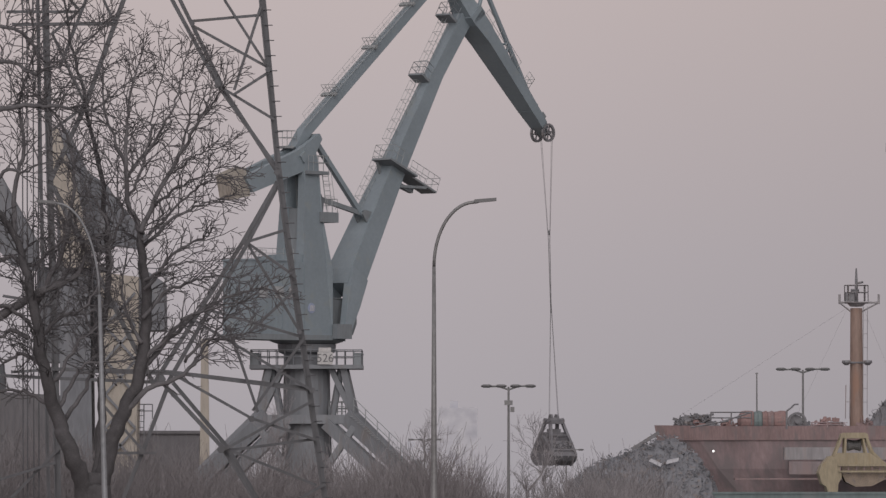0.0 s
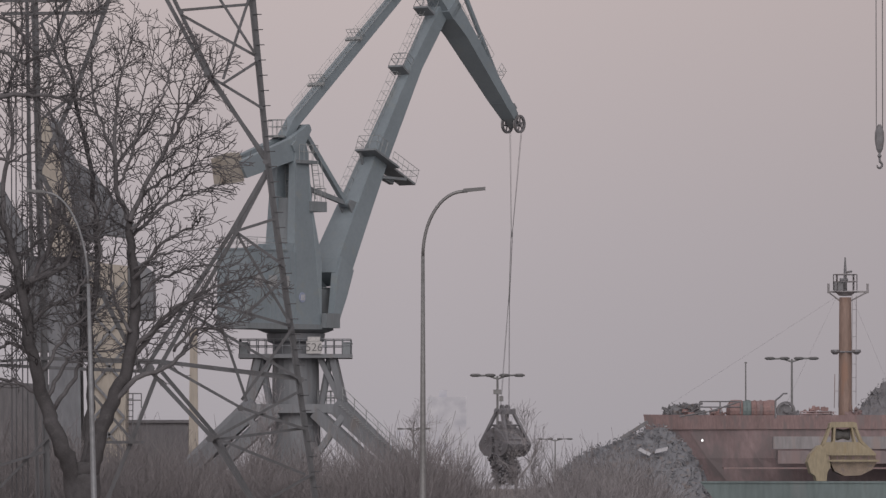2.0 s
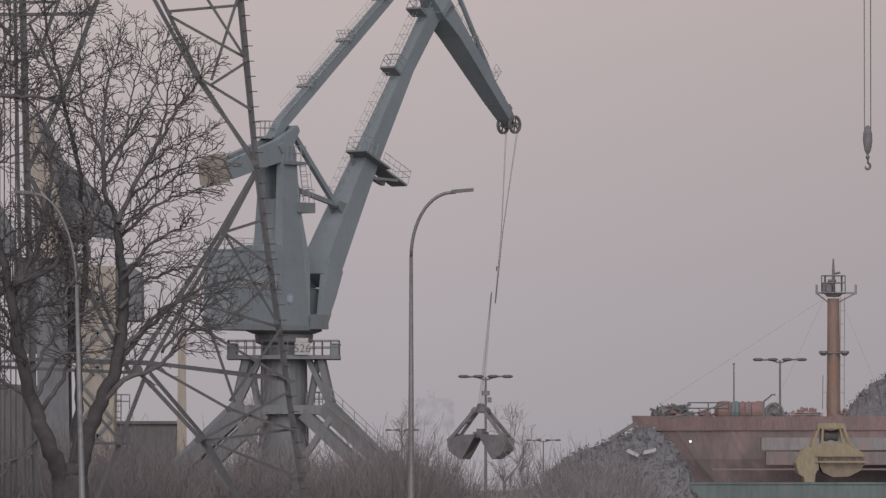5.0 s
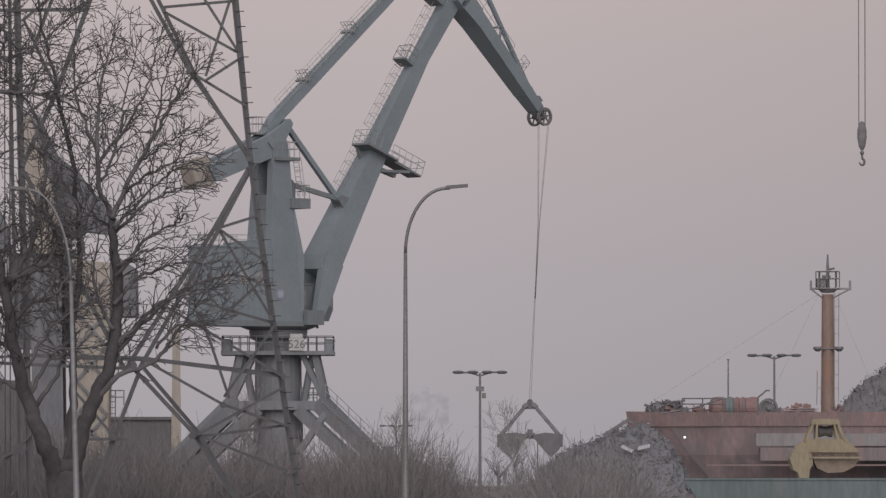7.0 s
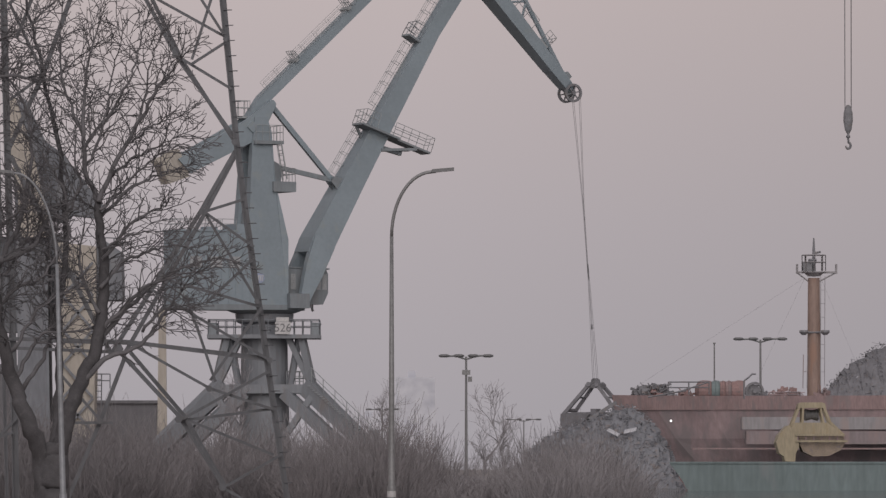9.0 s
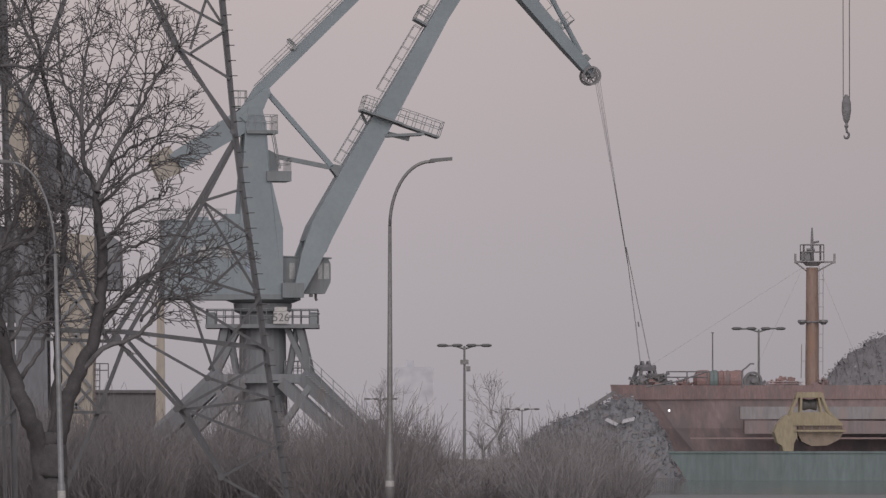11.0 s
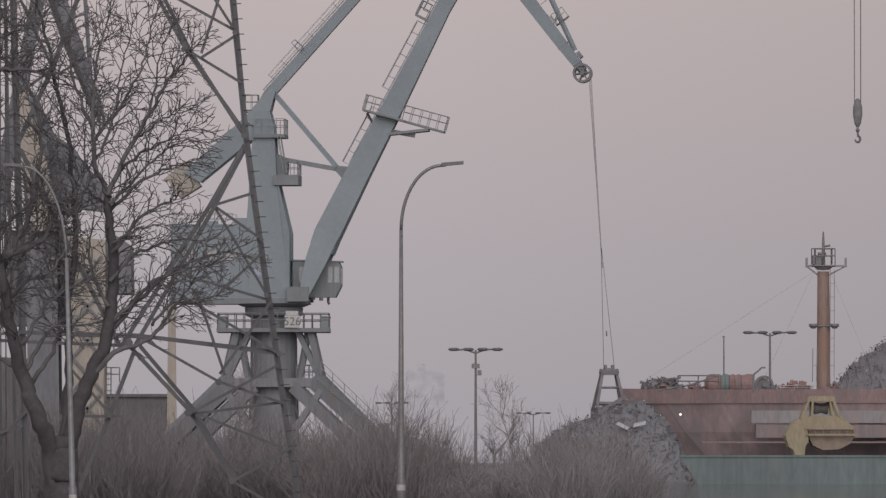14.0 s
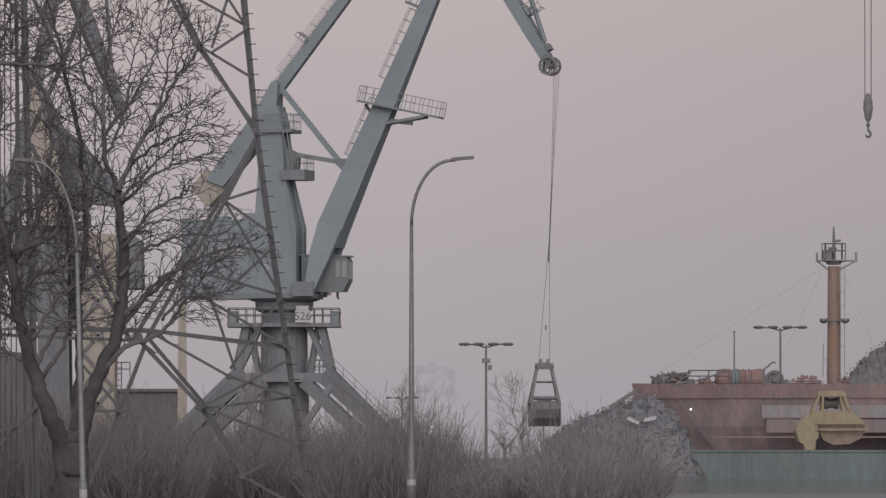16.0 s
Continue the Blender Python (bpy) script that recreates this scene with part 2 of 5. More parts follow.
def crane_portal():
    g = -Z0 / S
    bm = bmesh.new()
    lathe(bm, [(46 * S, 0.0), (44 * S, Z0 + 60 * S), (42 * S, Z0 + 110 * S), (41 * S, Z0 + 190 * S), (41 * S, Z0 + 222 * S), (50 * S, Z0 + 226 * S), (52 * S, Z0 + 240 * S)], "z", 24)
    part("column", bm, GREY_STEEL, crane, "grey tubular steel column")
    for sx in (-1, 1):
        for sy in (-1, 1):
            bm = bmesh.new()
            beam(bm, U(sx * 74, sy * 50, 112), U(sx * 186, sy * 118, 4), 1.0, 1.25, 0.9, 1.0)
            beam(bm, U(sx * 184, sy * 117, 12), U(sx * 188, sy * 119, g + 8), 0.9, 0.9)
            part("leg", bm, GREY_STEEL, crane)
            bm = bmesh.new()
            beam(bm, U(sx * 66, sy * 45, 200), U(sx * 86, sy * 52, 112), 0.46, 0.5)
            beam(bm, U(sx * 42, sy * 40, 200), U(sx * 82, sy * 48, 116), 0.4, 0.4)
            beam(bm, U(sx * 61, sy * 36, 200), U(sx * 45, sy * 44, 112), 0.34, 0.36)
            part("upper_strut", bm, GREY_STEEL, crane)
            bm = bmesh.new()
            beam(bm, U(sx * 36, sy * 50, 100), U(sx * 184, sy * 117, -38), 0.7, 0.85)
            beam(bm, U(sx * 84, sy * 66, 94), U(sx * 38, sy * 66, 26), 0.42, 0.45)
            part("brace", bm, GREY_STEEL, crane)
            bm = bmesh.new()
            box(bm, sx * 188 * S - 1.5, sx * 188 * S + 1.5, -sy * 118 * S - 0.35, -sy * 118 * S + 0.35, 0.0, 1.15)
            part("bogie", bm, TEAL_DARK, crane, "dark wheel bogie on the quay rail")
        bm = bmesh.new()
        beam(bm, U(sx * 188, -118, g + 20), U(sx * 188, 118, g + 20), 0.6, 0.7)
        part("sill_beam", bm, GREY_STEEL, crane)
    for sy in (-1, 1):
        bm = bmesh.new()
        beam(bm, U(-95, sy * 52, 107), U(95, sy * 52, 107), 0.6, 0.66)
        part("cross_beam", bm, GREY_STEEL, crane)
        bm = bmesh.new()
        beam(bm, U(sy * 70, -52, 107), U(sy * 70, 52, 107), 0.6, 0.6)
        part("cross_beam", bm, GREY_STEEL, crane)
    # gallery round the column
    bm = bmesh.new()
    box(bm, -100 * S, 100 * S, -62 * S, 62 * S, Z0 + 196 * S, Z0 + 203 * S)
    part("gallery_deck", bm, GREY_STEEL, crane)
    bm = bmesh.new()
    c = [U(-98, -60, 203), U(98, -60, 203), U(98, 60, 203), U(-98, 60, 203)]
    railing(bm, c, 1.1, 0.65, 0.035, closed=True)
    part("gallery_railing", bm, GREY_STEEL, crane)
    for x0, x1 in ((-99, -84), (84, 99)):
        for y0 in (-60, 30):
            bm = bmesh.new()
            box(bm, x0 * S, x1 * S, y0 * S, (y0 + 30) * S, Z0 + 203 * S, Z0 + 222 * S)
            box(bm, x0 * S - 0.05, x1 * S + 0.05, y0 * S - 0.05, (y0 + 30) * S + 0.05, Z0 + 222 * S, Z0 + 224 * S)
            part("cable_cabinet", bm, TEAL_DARK, crane)
    bm = bmesh.new()
    for b in (-3, 6):
        railing(bm, [U(84, b + 60, 118), U(188, b + 126, 18)], 1.1, 1.4, 0.03)
    for i in range(26):
        k = i / 25
        p = U(80 + 108 * k, 61.5 + 66 * k, 112 - 94 * k)
        box(bm, p.x - 0.14, p.x + 0.14, p.y - 0.3, p.y + 0.3, p.z - 0.02, p.z + 0.02)
    part("stairway", bm, RAIL, crane, "pale steel stairway along a leg")
    bm = bmesh.new()
    box(bm, 186 * S, 204 * S, -142 * S, -126 * S, 0.4, Z0 + 34 * S)
    part("switch_box", bm, GREY_STEEL, crane)
    bm = bmesh.new()
    railing(bm, [U(40, 40, 112), U(84, 40, 112), U(84, -40, 112), U(40, -40, 112)], 1.1, 1.0, 0.03)
    ladder(bm, U(62, 30, 112), U(62, 30, 200), (1, 0, 0), 0.6)
    part("inner_ladder", bm, RAIL, crane)
    # number board
    bm = bmesh.new()
    box(bm, 20 * S, 47 * S, -66 * S, -63.5 * S, Z0 + 203.5 * S, Z0 + 225 * S)
    box(bm, 22 * S, 44 * S, -66 * S, -63.5 * S, Z0 + 225.5 * S, Z0 + 233 * S)
    board = part("number_board", bm, SIGN_WHITE, crane, "white board with dark crane number")
    cu = bpy.data.curves.new("number", "FONT")
    cu.body, cu.size, cu.align_x, cu.align_y, cu.extrude = "526", 20.5 * S, "CENTER", "CENTER", 0.004
    me = new("numeral_source", cu)
    bpy.context.view_layer.update()
    data = bpy.data.meshes.new_from_object(me.evaluated_get(bpy.context.evaluated_depsgraph_get()))
    bpy.data.objects.remove(me)
    data.materials.clear()
    data.materials.append(SIGN_DARK)
    txt = new("numerals", data)
    txt.parent = board
    txt.matrix_basis = pose(33.5 * S, -66.3 * S, Z0 + 214 * S, 90, 0, 0)


crane_portal()

# slewing superstructure
bm = bmesh.new()
lathe(bm, [(50 * S, Z0 + 240.5 * S), (56 * S, Z0 + 242 * S), (68 * S, Z0 + 246.5 * S)], "z", 24)
box(bm, -182 * S, 62 * S, -36 * S, 36 * S, Z0 + 246 * S, Z0 + 256 * S)
slew = part("slewing_platform", bm, TEAL_DARK, crane, "teal slewing platform under the machinery house")


def crane_upper():
    # machinery house
    bm = bmesh.new()
    box(bm, -180 * S, -40 * S, -34 * S, 34 * S, Z0 + 256 * S, Z0 + 384 * S)
    box(bm, -68 * S, -36 * S, -31 * S, 31 * S, Z0 + 384 * S, Z0 + 398 * S)
    box(bm, -182 * S, -67 * S, -36 * S, 36 * S, Z0 + 384 * S, Z0 + 387 * S)
    box(bm, -120 * S, -100 * S, -20 * S, 10 * S, Z0 + 387 * S, Z0 + 393 * S)
    part("machinery_house", bm, TEAL, slew, "teal sheet-metal machinery house")
    for x in range(-170, -40, 14):
        for sy in (-1, 1):
            bm = bmesh.new()
            box(bm, x * S, (x + 1.6) * S, sy * 34 * S - 0.04, sy * 34 * S + 0.04, Z0 + 258 * S, Z0 + 382 * S)
            part("panel_rib", bm, TEAL, slew)
    bm = bmesh.new()
    railing(bm, [U(-70, 33, 387), U(-178, 33, 387), U(-178, -33, 387), U(-70, -33, 387)], 0.8, 1.1, 0.022)
    part("roof_railing", bm, RAIL, slew)
    for x in (-160, -120, -85):
        bm = bmesh.new()
        box(bm, x * S, (x + 22) * S, -35.4 * S, -34 * S, Z0 + 320 * S, Z0 + 340 * S)
        part("house_window", bm, GLASS, slew)
    for sy in (-1, 1):
        bm = bmesh.new()
        n0 = len(bm.verts)
        lathe(bm, [(9 * S, -0.03), (9 * S, 0.03)], "y", 20)
        shift(bm, (-25 * S, sy * 34.3 * S, Z0 + 303 * S), n0)
        ring = part("emblem", bm, BLUE, slew, "round pale blue emblem")
        bm = bmesh.new()
        for k in (-4, 0, 4):
            beam(bm, ((-25 + k) * S, sy * (34.3 * S + 0.04), Z0 + 298 * S), ((-23 + k) * S, sy * (34.3 * S + 0.04), Z0 + 308 * S), 0.03, 0.08)
        part("emblem_mark", bm, SIGN_WHITE, slew)
    # tower: two plate legs, joined
    for sy in (-1, 1):
        bm = bmesh.new()
        prof = [(-40, 256), (31, 256), (31, 372), (8, 470), (2, 560), (-6, 588), (-30, 588), (-36, 540), (-46, 380)]
        y0, y1 = sy * 16, sy * 34
        y2, y3 = sy * 12, sy * 25
        def lean(z, a, b):
            k = min(1, max(0, (z - 372) / 216))
            return a + (b - a) * k
        hull8(bm, [U(x, lean(z, y0, y2), z) for x, z in prof], [U(x, lean(z, y1, y3), z) for x, z in prof])
        part("tower_leg", bm, TEAL, slew)
    bm = bmesh.new()
    prof = [(-38, 256), (27, 256), (27, 372), (5, 468), (3, 480), (-32, 480), (-42, 380)]
    hull8(bm, [U(x, -lean(z, 16, 12), z) for x, z in prof], [U(x, lean(z, 16, 12), z) for x, z in prof])
    part("tower_web", bm, TEAL_DARK, slew, "grimy plate web between the tower legs")
    bm = bmesh.new()
    beam(bm, U(-18, -14, 562), U(-18, 14, 562), 32 * S, 0.5)
    part("tower_cross_beam", bm, TEAL_DARK, slew)
    bm = bmesh.new()
    for b in (-5, 6):
        ladder(bm, U(-16, b, 480), U(-20, b, 546), (0, 1, 0), 0.36, 0.025, 0.4)
    part("tower_ladder", bm, RAIL, slew)
    # top gallery and rack housing
    bm = bmesh.new()
    box(bm, -34 * S, 22 * S, -34 * S, 34 * S, Z0 + 540 * S, Z0 + 546 * S)
    part("top_gallery", bm, TEAL_DARK, slew)
    bm = bmesh.new()
    railing(bm, [U(-32, 33, 546), U(21, 33, 546), U(21, -33, 546), U(-32, -33, 546)], 1.15, 0.6, 0.024)
    ladder(bm, U(14, 30, 546), U(26, 30, 478), (0, 1, 0), 0.6)
    ladder(bm, U(10, 38, 546), U(22, 38, 478), (0, 1, 0), 0.9, 0.03, 0.8)
    part("top_railing", bm, RAIL, slew)
    bm = bmesh.new()
    box(bm, -54 * S, -28 * S, -2 * S, 22 * S, Z0 + 586 * S, Z0 + 590 * S)
    railing(bm, [U(-53, -21, 590), U(-29, -21, 590), U(-29, 1, 590), U(-53, 1, 590)], 1.15, 0.5, 0.024, closed=True)
    part("mast_top_platform", bm, RAIL, slew)
    bm = bmesh.new()
    box(bm, 2 * S, 46 * S, -34 * S, 34 * S, Z0 + 456 * S, Z0 + 474 * S)
    prof = [(-10, 474), (24, 474), (26, 494), (20, 506), (8, 512), (-10, 508)]
    hull8(bm, [U(x, -17, z) for x, z in prof], [U(x, 17, z) for x, z in prof])
    part("rack_housing", bm, TEAL_DARK, slew)
    bm = bmesh.new()
    railing(bm, [U(20, 32, 474), U(45, 32, 474), U(45, -32, 474), U(20, -32, 474)], 1.0, 0.5, 0.024)
    part("rack_railing", bm, RAIL, slew)
    # lugs that carry the boom's feet
    for sy in (-1, 1):
        bm = bmesh.new()
        box(bm, 28 * S, 66 * S, (sy * 42 - 6) * S, (sy * 42 + 6) * S, Z0 + 250 * S, Z0 + 276 * S)
        part("boom_lug", bm, TEAL_DARK, slew)
    # driver's cab
    bm = bmesh.new()
    prof = [(34, 258), (110, 258), (120, 278), (120, 312), (116, 320), (34, 322)]
    hull8(bm, [U(x, -20, z) for x, z in prof], [U(x, 10, z) for x, z in prof])
    beam(bm, U(30, -5, 324), U(122, -5, 321), 33 * S, 0.1)
    cab = part("cab", bm, TEAL_DARK, slew, "dark teal driver's cab with wrap-around windows")
    for sy in (-1, 1):
        for x0, x1 in ((46, 56), (97, 105), (108, 117)):
            bm = bmesh.new()
            hull8(bm, [U(x, sy * 15.2 - 5, z) for x, z in ((x0, 284), (x1, 284), (x1, 312), (x0, 312))],
                  [U(x, sy * 15.8 - 5, z) for x, z in ((x0, 284), (x1, 284), (x1, 312), (x0, 312))])
            part("cab_window", bm, GLASS, slew)
    for y0, y1 in ((-8, 0), (2, 9), (11, 18)):
        bm = bmesh.new()
        box(bm, 120.2 * S, 120.8 * S, y0 * S, y1 * S, Z0 + 281 * S, Z0 + 310 * S)
        part("cab_window", bm, GLASS, slew)
    for pts, r in (([U(85, 10, 258), U(85, 10, 252)], 0.15), ([U(96, -6, 258), U(96, -6, 250), U(98, -6, 246)], 0.1), ([U(70, 4, 258), U(70, 4, 254)], 0.15)):
        bm = bmesh.new()
        tube(bm, pts, r, 8)
        part("floodlight", bm, IRON, slew)


crane_upper()

# boom: a tapered box girder that forks round the cab
Bo = 14                       # the girder's axis lies this far behind the line of its pins


def B(x, b, z):
    return Vector((x * S, -b * S, z * S))


bm = bmesh.new()


def girder(bm, rows, off=0.0):
    """Box girder through rows of (x, half width, z low, z high), off its middle line by off towards its top."""
    last = rows[-1][0]
    loops = [[bm.verts.new(B(x, s * w + off * min(1, 1.6 * x / last), z)) for s, z in ((-1, lo), (1, lo), (1, hi), (-1, hi))] for x, w, lo, hi in rows]
    bm.faces.new(loops[0][::-1])
    bm.faces.new(loops[-1])
    for a, b in zip(loops, loops[1:]):
        for k in range(4):
            bm.faces.new((a[k], a[(k + 1) % 4], b[(k + 1) % 4], b[k]))


girder(bm, [(84, 30.5, -10, 33), (112, 29.5, -8, 37.5), (240, 23, -5, 36), (365, 16, -4, 32), (560, 11, 0, 27), (690, 13, -7, 22), (712, 11, -6, 14)], -14)
boom = part("boom", bm, TEAL, slew, "teal tapered box-girder boom")
BOOM_PARTS = [boom]
for s in (-1, 1):
    bm = bmesh.new()
    loops = []
    for x, b0, b1, lo, hi in ((-8, 34, 46, -8, 8), (60, 24, 38, -9, 28), (116, 10, 30, -7, 37)):
        loops.append([B(x, s * b, z) for b, z in ((b0, lo), (b1, lo), (b1, hi), (b0, hi))])
    vs = [[bm.verts.new(p) for p in loop] for loop in loops]
    bm.faces.new(vs[0][::-1])
    bm.faces.new(vs[-1])
    for a, b in zip(vs, vs[1:]):
        for k in range(4):
            bm.faces.new((a[k], a[(k + 1) % 4], b[(k + 1) % 4], b[k]))
    BOOM_PARTS.append(part("boom_leg", bm, TEAL, slew))
GALLERY_UP = Vector((0.98, 0, 0.195))


def G(b, z, lift=0.0):
    """A place on the boom's gallery, which lies a little out of square."""
    return B(350.5 - 0.2 * z, b, z) + GALLERY_UP * lift


def gallery_floor(bm, b0, b1, z0, z1):
    hull8(bm, [G(b0, z0, -0.15), G(b1, z0, -0.15), G(b1, z1, -0.15), G(b0, z1, -0.15)], [G(b0, z0), G(b1, z0), G(b1, z1), G(b0, z1)])


bm = bmesh.new()
gallery_floor(bm, -22, 24, -18, 58)
gallery_floor(bm, -26, 10, -88, -18)
beam(bm, B(320, 10, -3), G(8, -61, -0.2), 0.16, 0.2)
beam(bm, B(320, -12, -3), G(-22, -61, -0.2), 0.16, 0.2)
beam(bm, B(326, -4, -4), B(338, -4, -44), 0.4, 0.32)
beam(bm, G(-14, 52, -0.2), B(322, -14, 30), 0.16, 0.2)
boom_gallery = part("boom_gallery", bm, TEAL_DARK, slew)
bm = bmesh.new()
railing(bm, [G(10, -9), G(10, -88), G(-26, -88), G(-26, -9)], 1.1, 0.62, 0.024, GALLERY_UP)
boom_rail = part("boom_gallery_railing", bm, RAIL, slew)
bm = bmesh.new()
railing(bm, [G(24, 30), G(24, 58), G(-22, 58), G(-22, 30)], 1.1, 0.62, 0.024, GALLERY_UP)
boom_rail_back = part("boom_gallery_railing", bm, RAIL, slew)
bm = bmesh.new()
ladder(bm, B(244, -20, 40), B(690, -24, 27), (0, 1, 0), 0.42, 0.016, 0.45)
for x in list(range(240, 360, 22)) + list(range(390, 690, 22)):
    k = 42 - x * 0.022
    tube(bm, [B(x, -29, k), B(x, -31, k + 15), B(x, -13, k + 15), B(x, -15, k)], 0.02, 4)
for b in (-31, -22, -13):
    for x0, x1 in ((240, 350), (390, 520), (545, 685)):
        tube(bm, [B(x0, b, 57 - x0 * 0.022), B(x1, b, 57 - x1 * 0.022)], 0.018, 4)
boom_ladder = part("boom_ladder", bm, RAIL, slew, "pale caged ladder on the boom's back")
LANDINGS = []
for x in (528, 662):
    k = 32
    bm = bmesh.new()
    box(bm, x * S, (x + 4) * S, 0, 34 * S, (k - 4) * S, (k + 20) * S)
    LANDINGS.append(part("ladder_landing", bm, TEAL_DARK, slew))
    bm = bmesh.new()
    railing(bm, [B(x + 4, 0, k), B(x + 4, 0, k + 20), B(x + 4, -34, k + 20), B(x + 4, -34, k)], 1.1, 0.6, 0.03, (1, 0, 0))
    LANDINGS.append(part("landing_railing", bm, TEAL_DARK, slew))
bm = bmesh.new()
for s in (-1, 1):
    hull8(bm, [B(210, s * 9, 30), B(238, s * 9, 30), B(229, s * 9, 53), B(219, s * 9, 53)], [B(210, s * 12, 30), B(238, s * 12, 30), B(229, s * 12, 53), B(219, s * 12, 53)])
boom_bracket = part("boom_bracket", bm, TEAL_DARK, slew)
BOOM_PARTS += [boom_gallery, boom_rail, boom_rail_back, boom_ladder, boom_bracket] + LANDINGS

# jib, with its stay and head sheaves
bm = bmesh.new()
girder(bm, [(-96, 10, -6, 8), (-40, 16, -12, 14), (0, 24, -20, 14), (60, 24, -14, 11), (220, 18, -12, 8), (272, 15, -10, 7), (288, 9, -6, 7)])
box(bm, -10 * S, 10 * S, -24 * S, 24 * S, -20 * S, 16 * S)
for x in (50, 110, 170, 230):
    box(bm, x * S, (x + 2) * S, (-26 + x * 0.036) * S, (26 - x * 0.036) * S, (-14.8 + x * 0.012) * S, (12 - x * 0.014) * S)
jib = part("jib", bm, TEAL, slew, "grey-teal box-girder jib")
bm = bmesh.new()
tube(bm, [B(-20, 0, 70), B(250, 0, 10)], 0.19, 8)
tube(bm, [B(-20, 0, 70), B(-90, 0, 4)], 0.19, 8)
tube(bm, [B(-20, 8, 70), B(0, 16, 10)], 0.16, 8)
tube(bm, [B(-20, -8, 70), B(0, -16, 10)], 0.16, 8)
tube(bm, [B(110, 0, 42), B(130, 0, 10)], 0.1, 6)
tube(bm, [B(110, 0, 42), B(84, 0, 10)], 0.1, 6)
tube(bm, [B(180, 0, 27), B(190, 0, 10)], 0.1, 6)
jib_stay = part("jib_stay", bm, TEAL, slew)
bm = bmesh.new()
railing(bm, [B(20, 14, 13), B(150, 12, 11)], 1.0, 1.2, 0.026)
box(bm, 20 * S, 46 * S, -20 * S, 20 * S, 14 * S, 17 * S)
box(bm, 176 * S, 196 * S, -14 * S, 14 * S, 10 * S, 14 * S)
railing(bm, [B(176, 14, 14), B(196, 14, 14), B(196, -14, 14)], 1.0, 0.5, 0.026)
jib_rail = part("jib_railing", bm, RAIL, slew)


def sheave(bm, c, r, w):
    n = 28
    loops = []
    for rr, yy in ((r, -w), (r * 0.93, 0), (r, w), (r * 0.76, w), (r * 0.76, -w)):
        loops.append([bm.verts.new(c + Vector((rr * math.cos(2 * math.pi * k / n), yy, rr * math.sin(2 * math.pi * k / n)))) for k in range(n)])
    for i in range(5):
        a, b = loops[i], loops[(i + 1) % 5]
        for k in range(n):
            bm.faces.new((a[k], a[(k + 1) % n], b[(k + 1) % n], b[k]))
    for k in range(6):
        a = math.pi * k / 3
        beam(bm, c, c + Vector((r * 0.8 * math.cos(a), 0, r * 0.8 * math.sin(a))), 0.09, 0.09)
    n0 = len(bm.verts)
    lathe(bm, [(0.16, -w * 1.6), (0.16, w * 1.6)], "y", 12)
    shift(bm, c, n0)


HEADS = []
for s in (-1, 1):
    bm = bmesh.new()
    sheave(bm, B(291, s * 14, -4), 17 * S, 0.09)
    HEADS.append(part("head_sheave", bm, IRON, slew, "dark spoked rope sheave"))
bm = bmesh.new()
beam(bm, B(272, -14, 0), B(272, 14, 0), 0.35, 0.35)
beam(bm, B(291, -15, -4), B(291, 15, -4), 0.22, 0.22)
hull8(bm, [B(270, -7, -10), B(297, -7, -8), B(297, -7, 4), B(270, -7, 8)], [B(270, 7, -10), B(297, 7, -8), B(297, 7, 4), B(270, 7, 8)])
box(bm, 256 * S, 268 * S, -12 * S, 12 * S, 8 * S, 15 * S)
jib_head = part("jib_head", bm, TEAL_DARK, slew)
JIB_PARTS = [jib, jib_stay, jib_rail, jib_head] + HEADS

# tie from the tower's top to the jib's tail
bm = bmesh.new()
girder(bm, [(-6, 10, -8, 10), (34, 9, 1, 20), (480, 8, 2, 19), (512, 8, -6, 6)])
tie = part("tie_beam", bm, TEAL, slew, "long teal tie beam with a walkway")
bm = bmesh.new()
ladder(bm, B(34, 6, 23), B(470, 6, 22), (0, 1, 0), 0.5, 0.022, 0.45)
for b in (-7, 7):
    railing(bm, [B(60, b, 20), B(470, b, 19)], 0.6, 1.4, 0.014, (0, 0, 1))
for x in (130, 270, 400):
    box(bm, x * S, (x + 8) * S, -14 * S, 20 * S, 19 * S, 23 * S)
    railing(bm, [B(x, 20, 23), B(x + 8, 20, 23), B(x + 8, -14, 23)], 0.7, 0.4, 0.026)
tie_rail = part("tie_walkway", bm, RAIL, slew)
TIE_PARTS = [tie, tie_rail]

# balance lever with its ballast
bm = bmesh.new()
for s in (-1, 1):
    rows = [(-142, s * 17 - 5, s * 17 + 5, 24, 58), (0, s * 17 - 6, s * 17 + 6, -26, 16), (64, s * 15 - 4, s * 15 + 4, -6, 6)]
    for a, b in zip(rows, rows[1:]):
        hull8(bm, [B(a[0], b_, z) for b_, z in ((a[1], a[3]), (a[2], a[3]), (a[2], a[4]), (a[1], a[4]))],
              [B(b[0], b_, z) for b_, z in ((b[1], b[3]), (b[2], b[3]), (b[2], b[4]), (b[1], b[4]))])
beam(bm, B(0, -27, 0), B(0, 27, 0), 0.6, 0.6)
beam(bm, B(62, -18, 0), B(62, 18, 0), 0.3, 0.3)
lever = part("balance_lever", bm, TEAL, slew)
bm = bmesh.new()
n0 = len(bm.verts)
prof = [(-188, -20), (-146, -26), (-142, 20), (-184, 22)]
hull8(bm, [B(x, -17, z) for x, z in prof], [B(x, 17, z) for x, z in prof])
for b in (-13, -4, 4, 13):
    box(bm, -189 * S, -141 * S, (b - 0.8) * S, (b + 0.8) * S, 21 * S, 26 * S)
ballast = part("ballast_block", bm, CREAM, slew, "cream ballast block streaked with rust")
bm = bmesh.new()
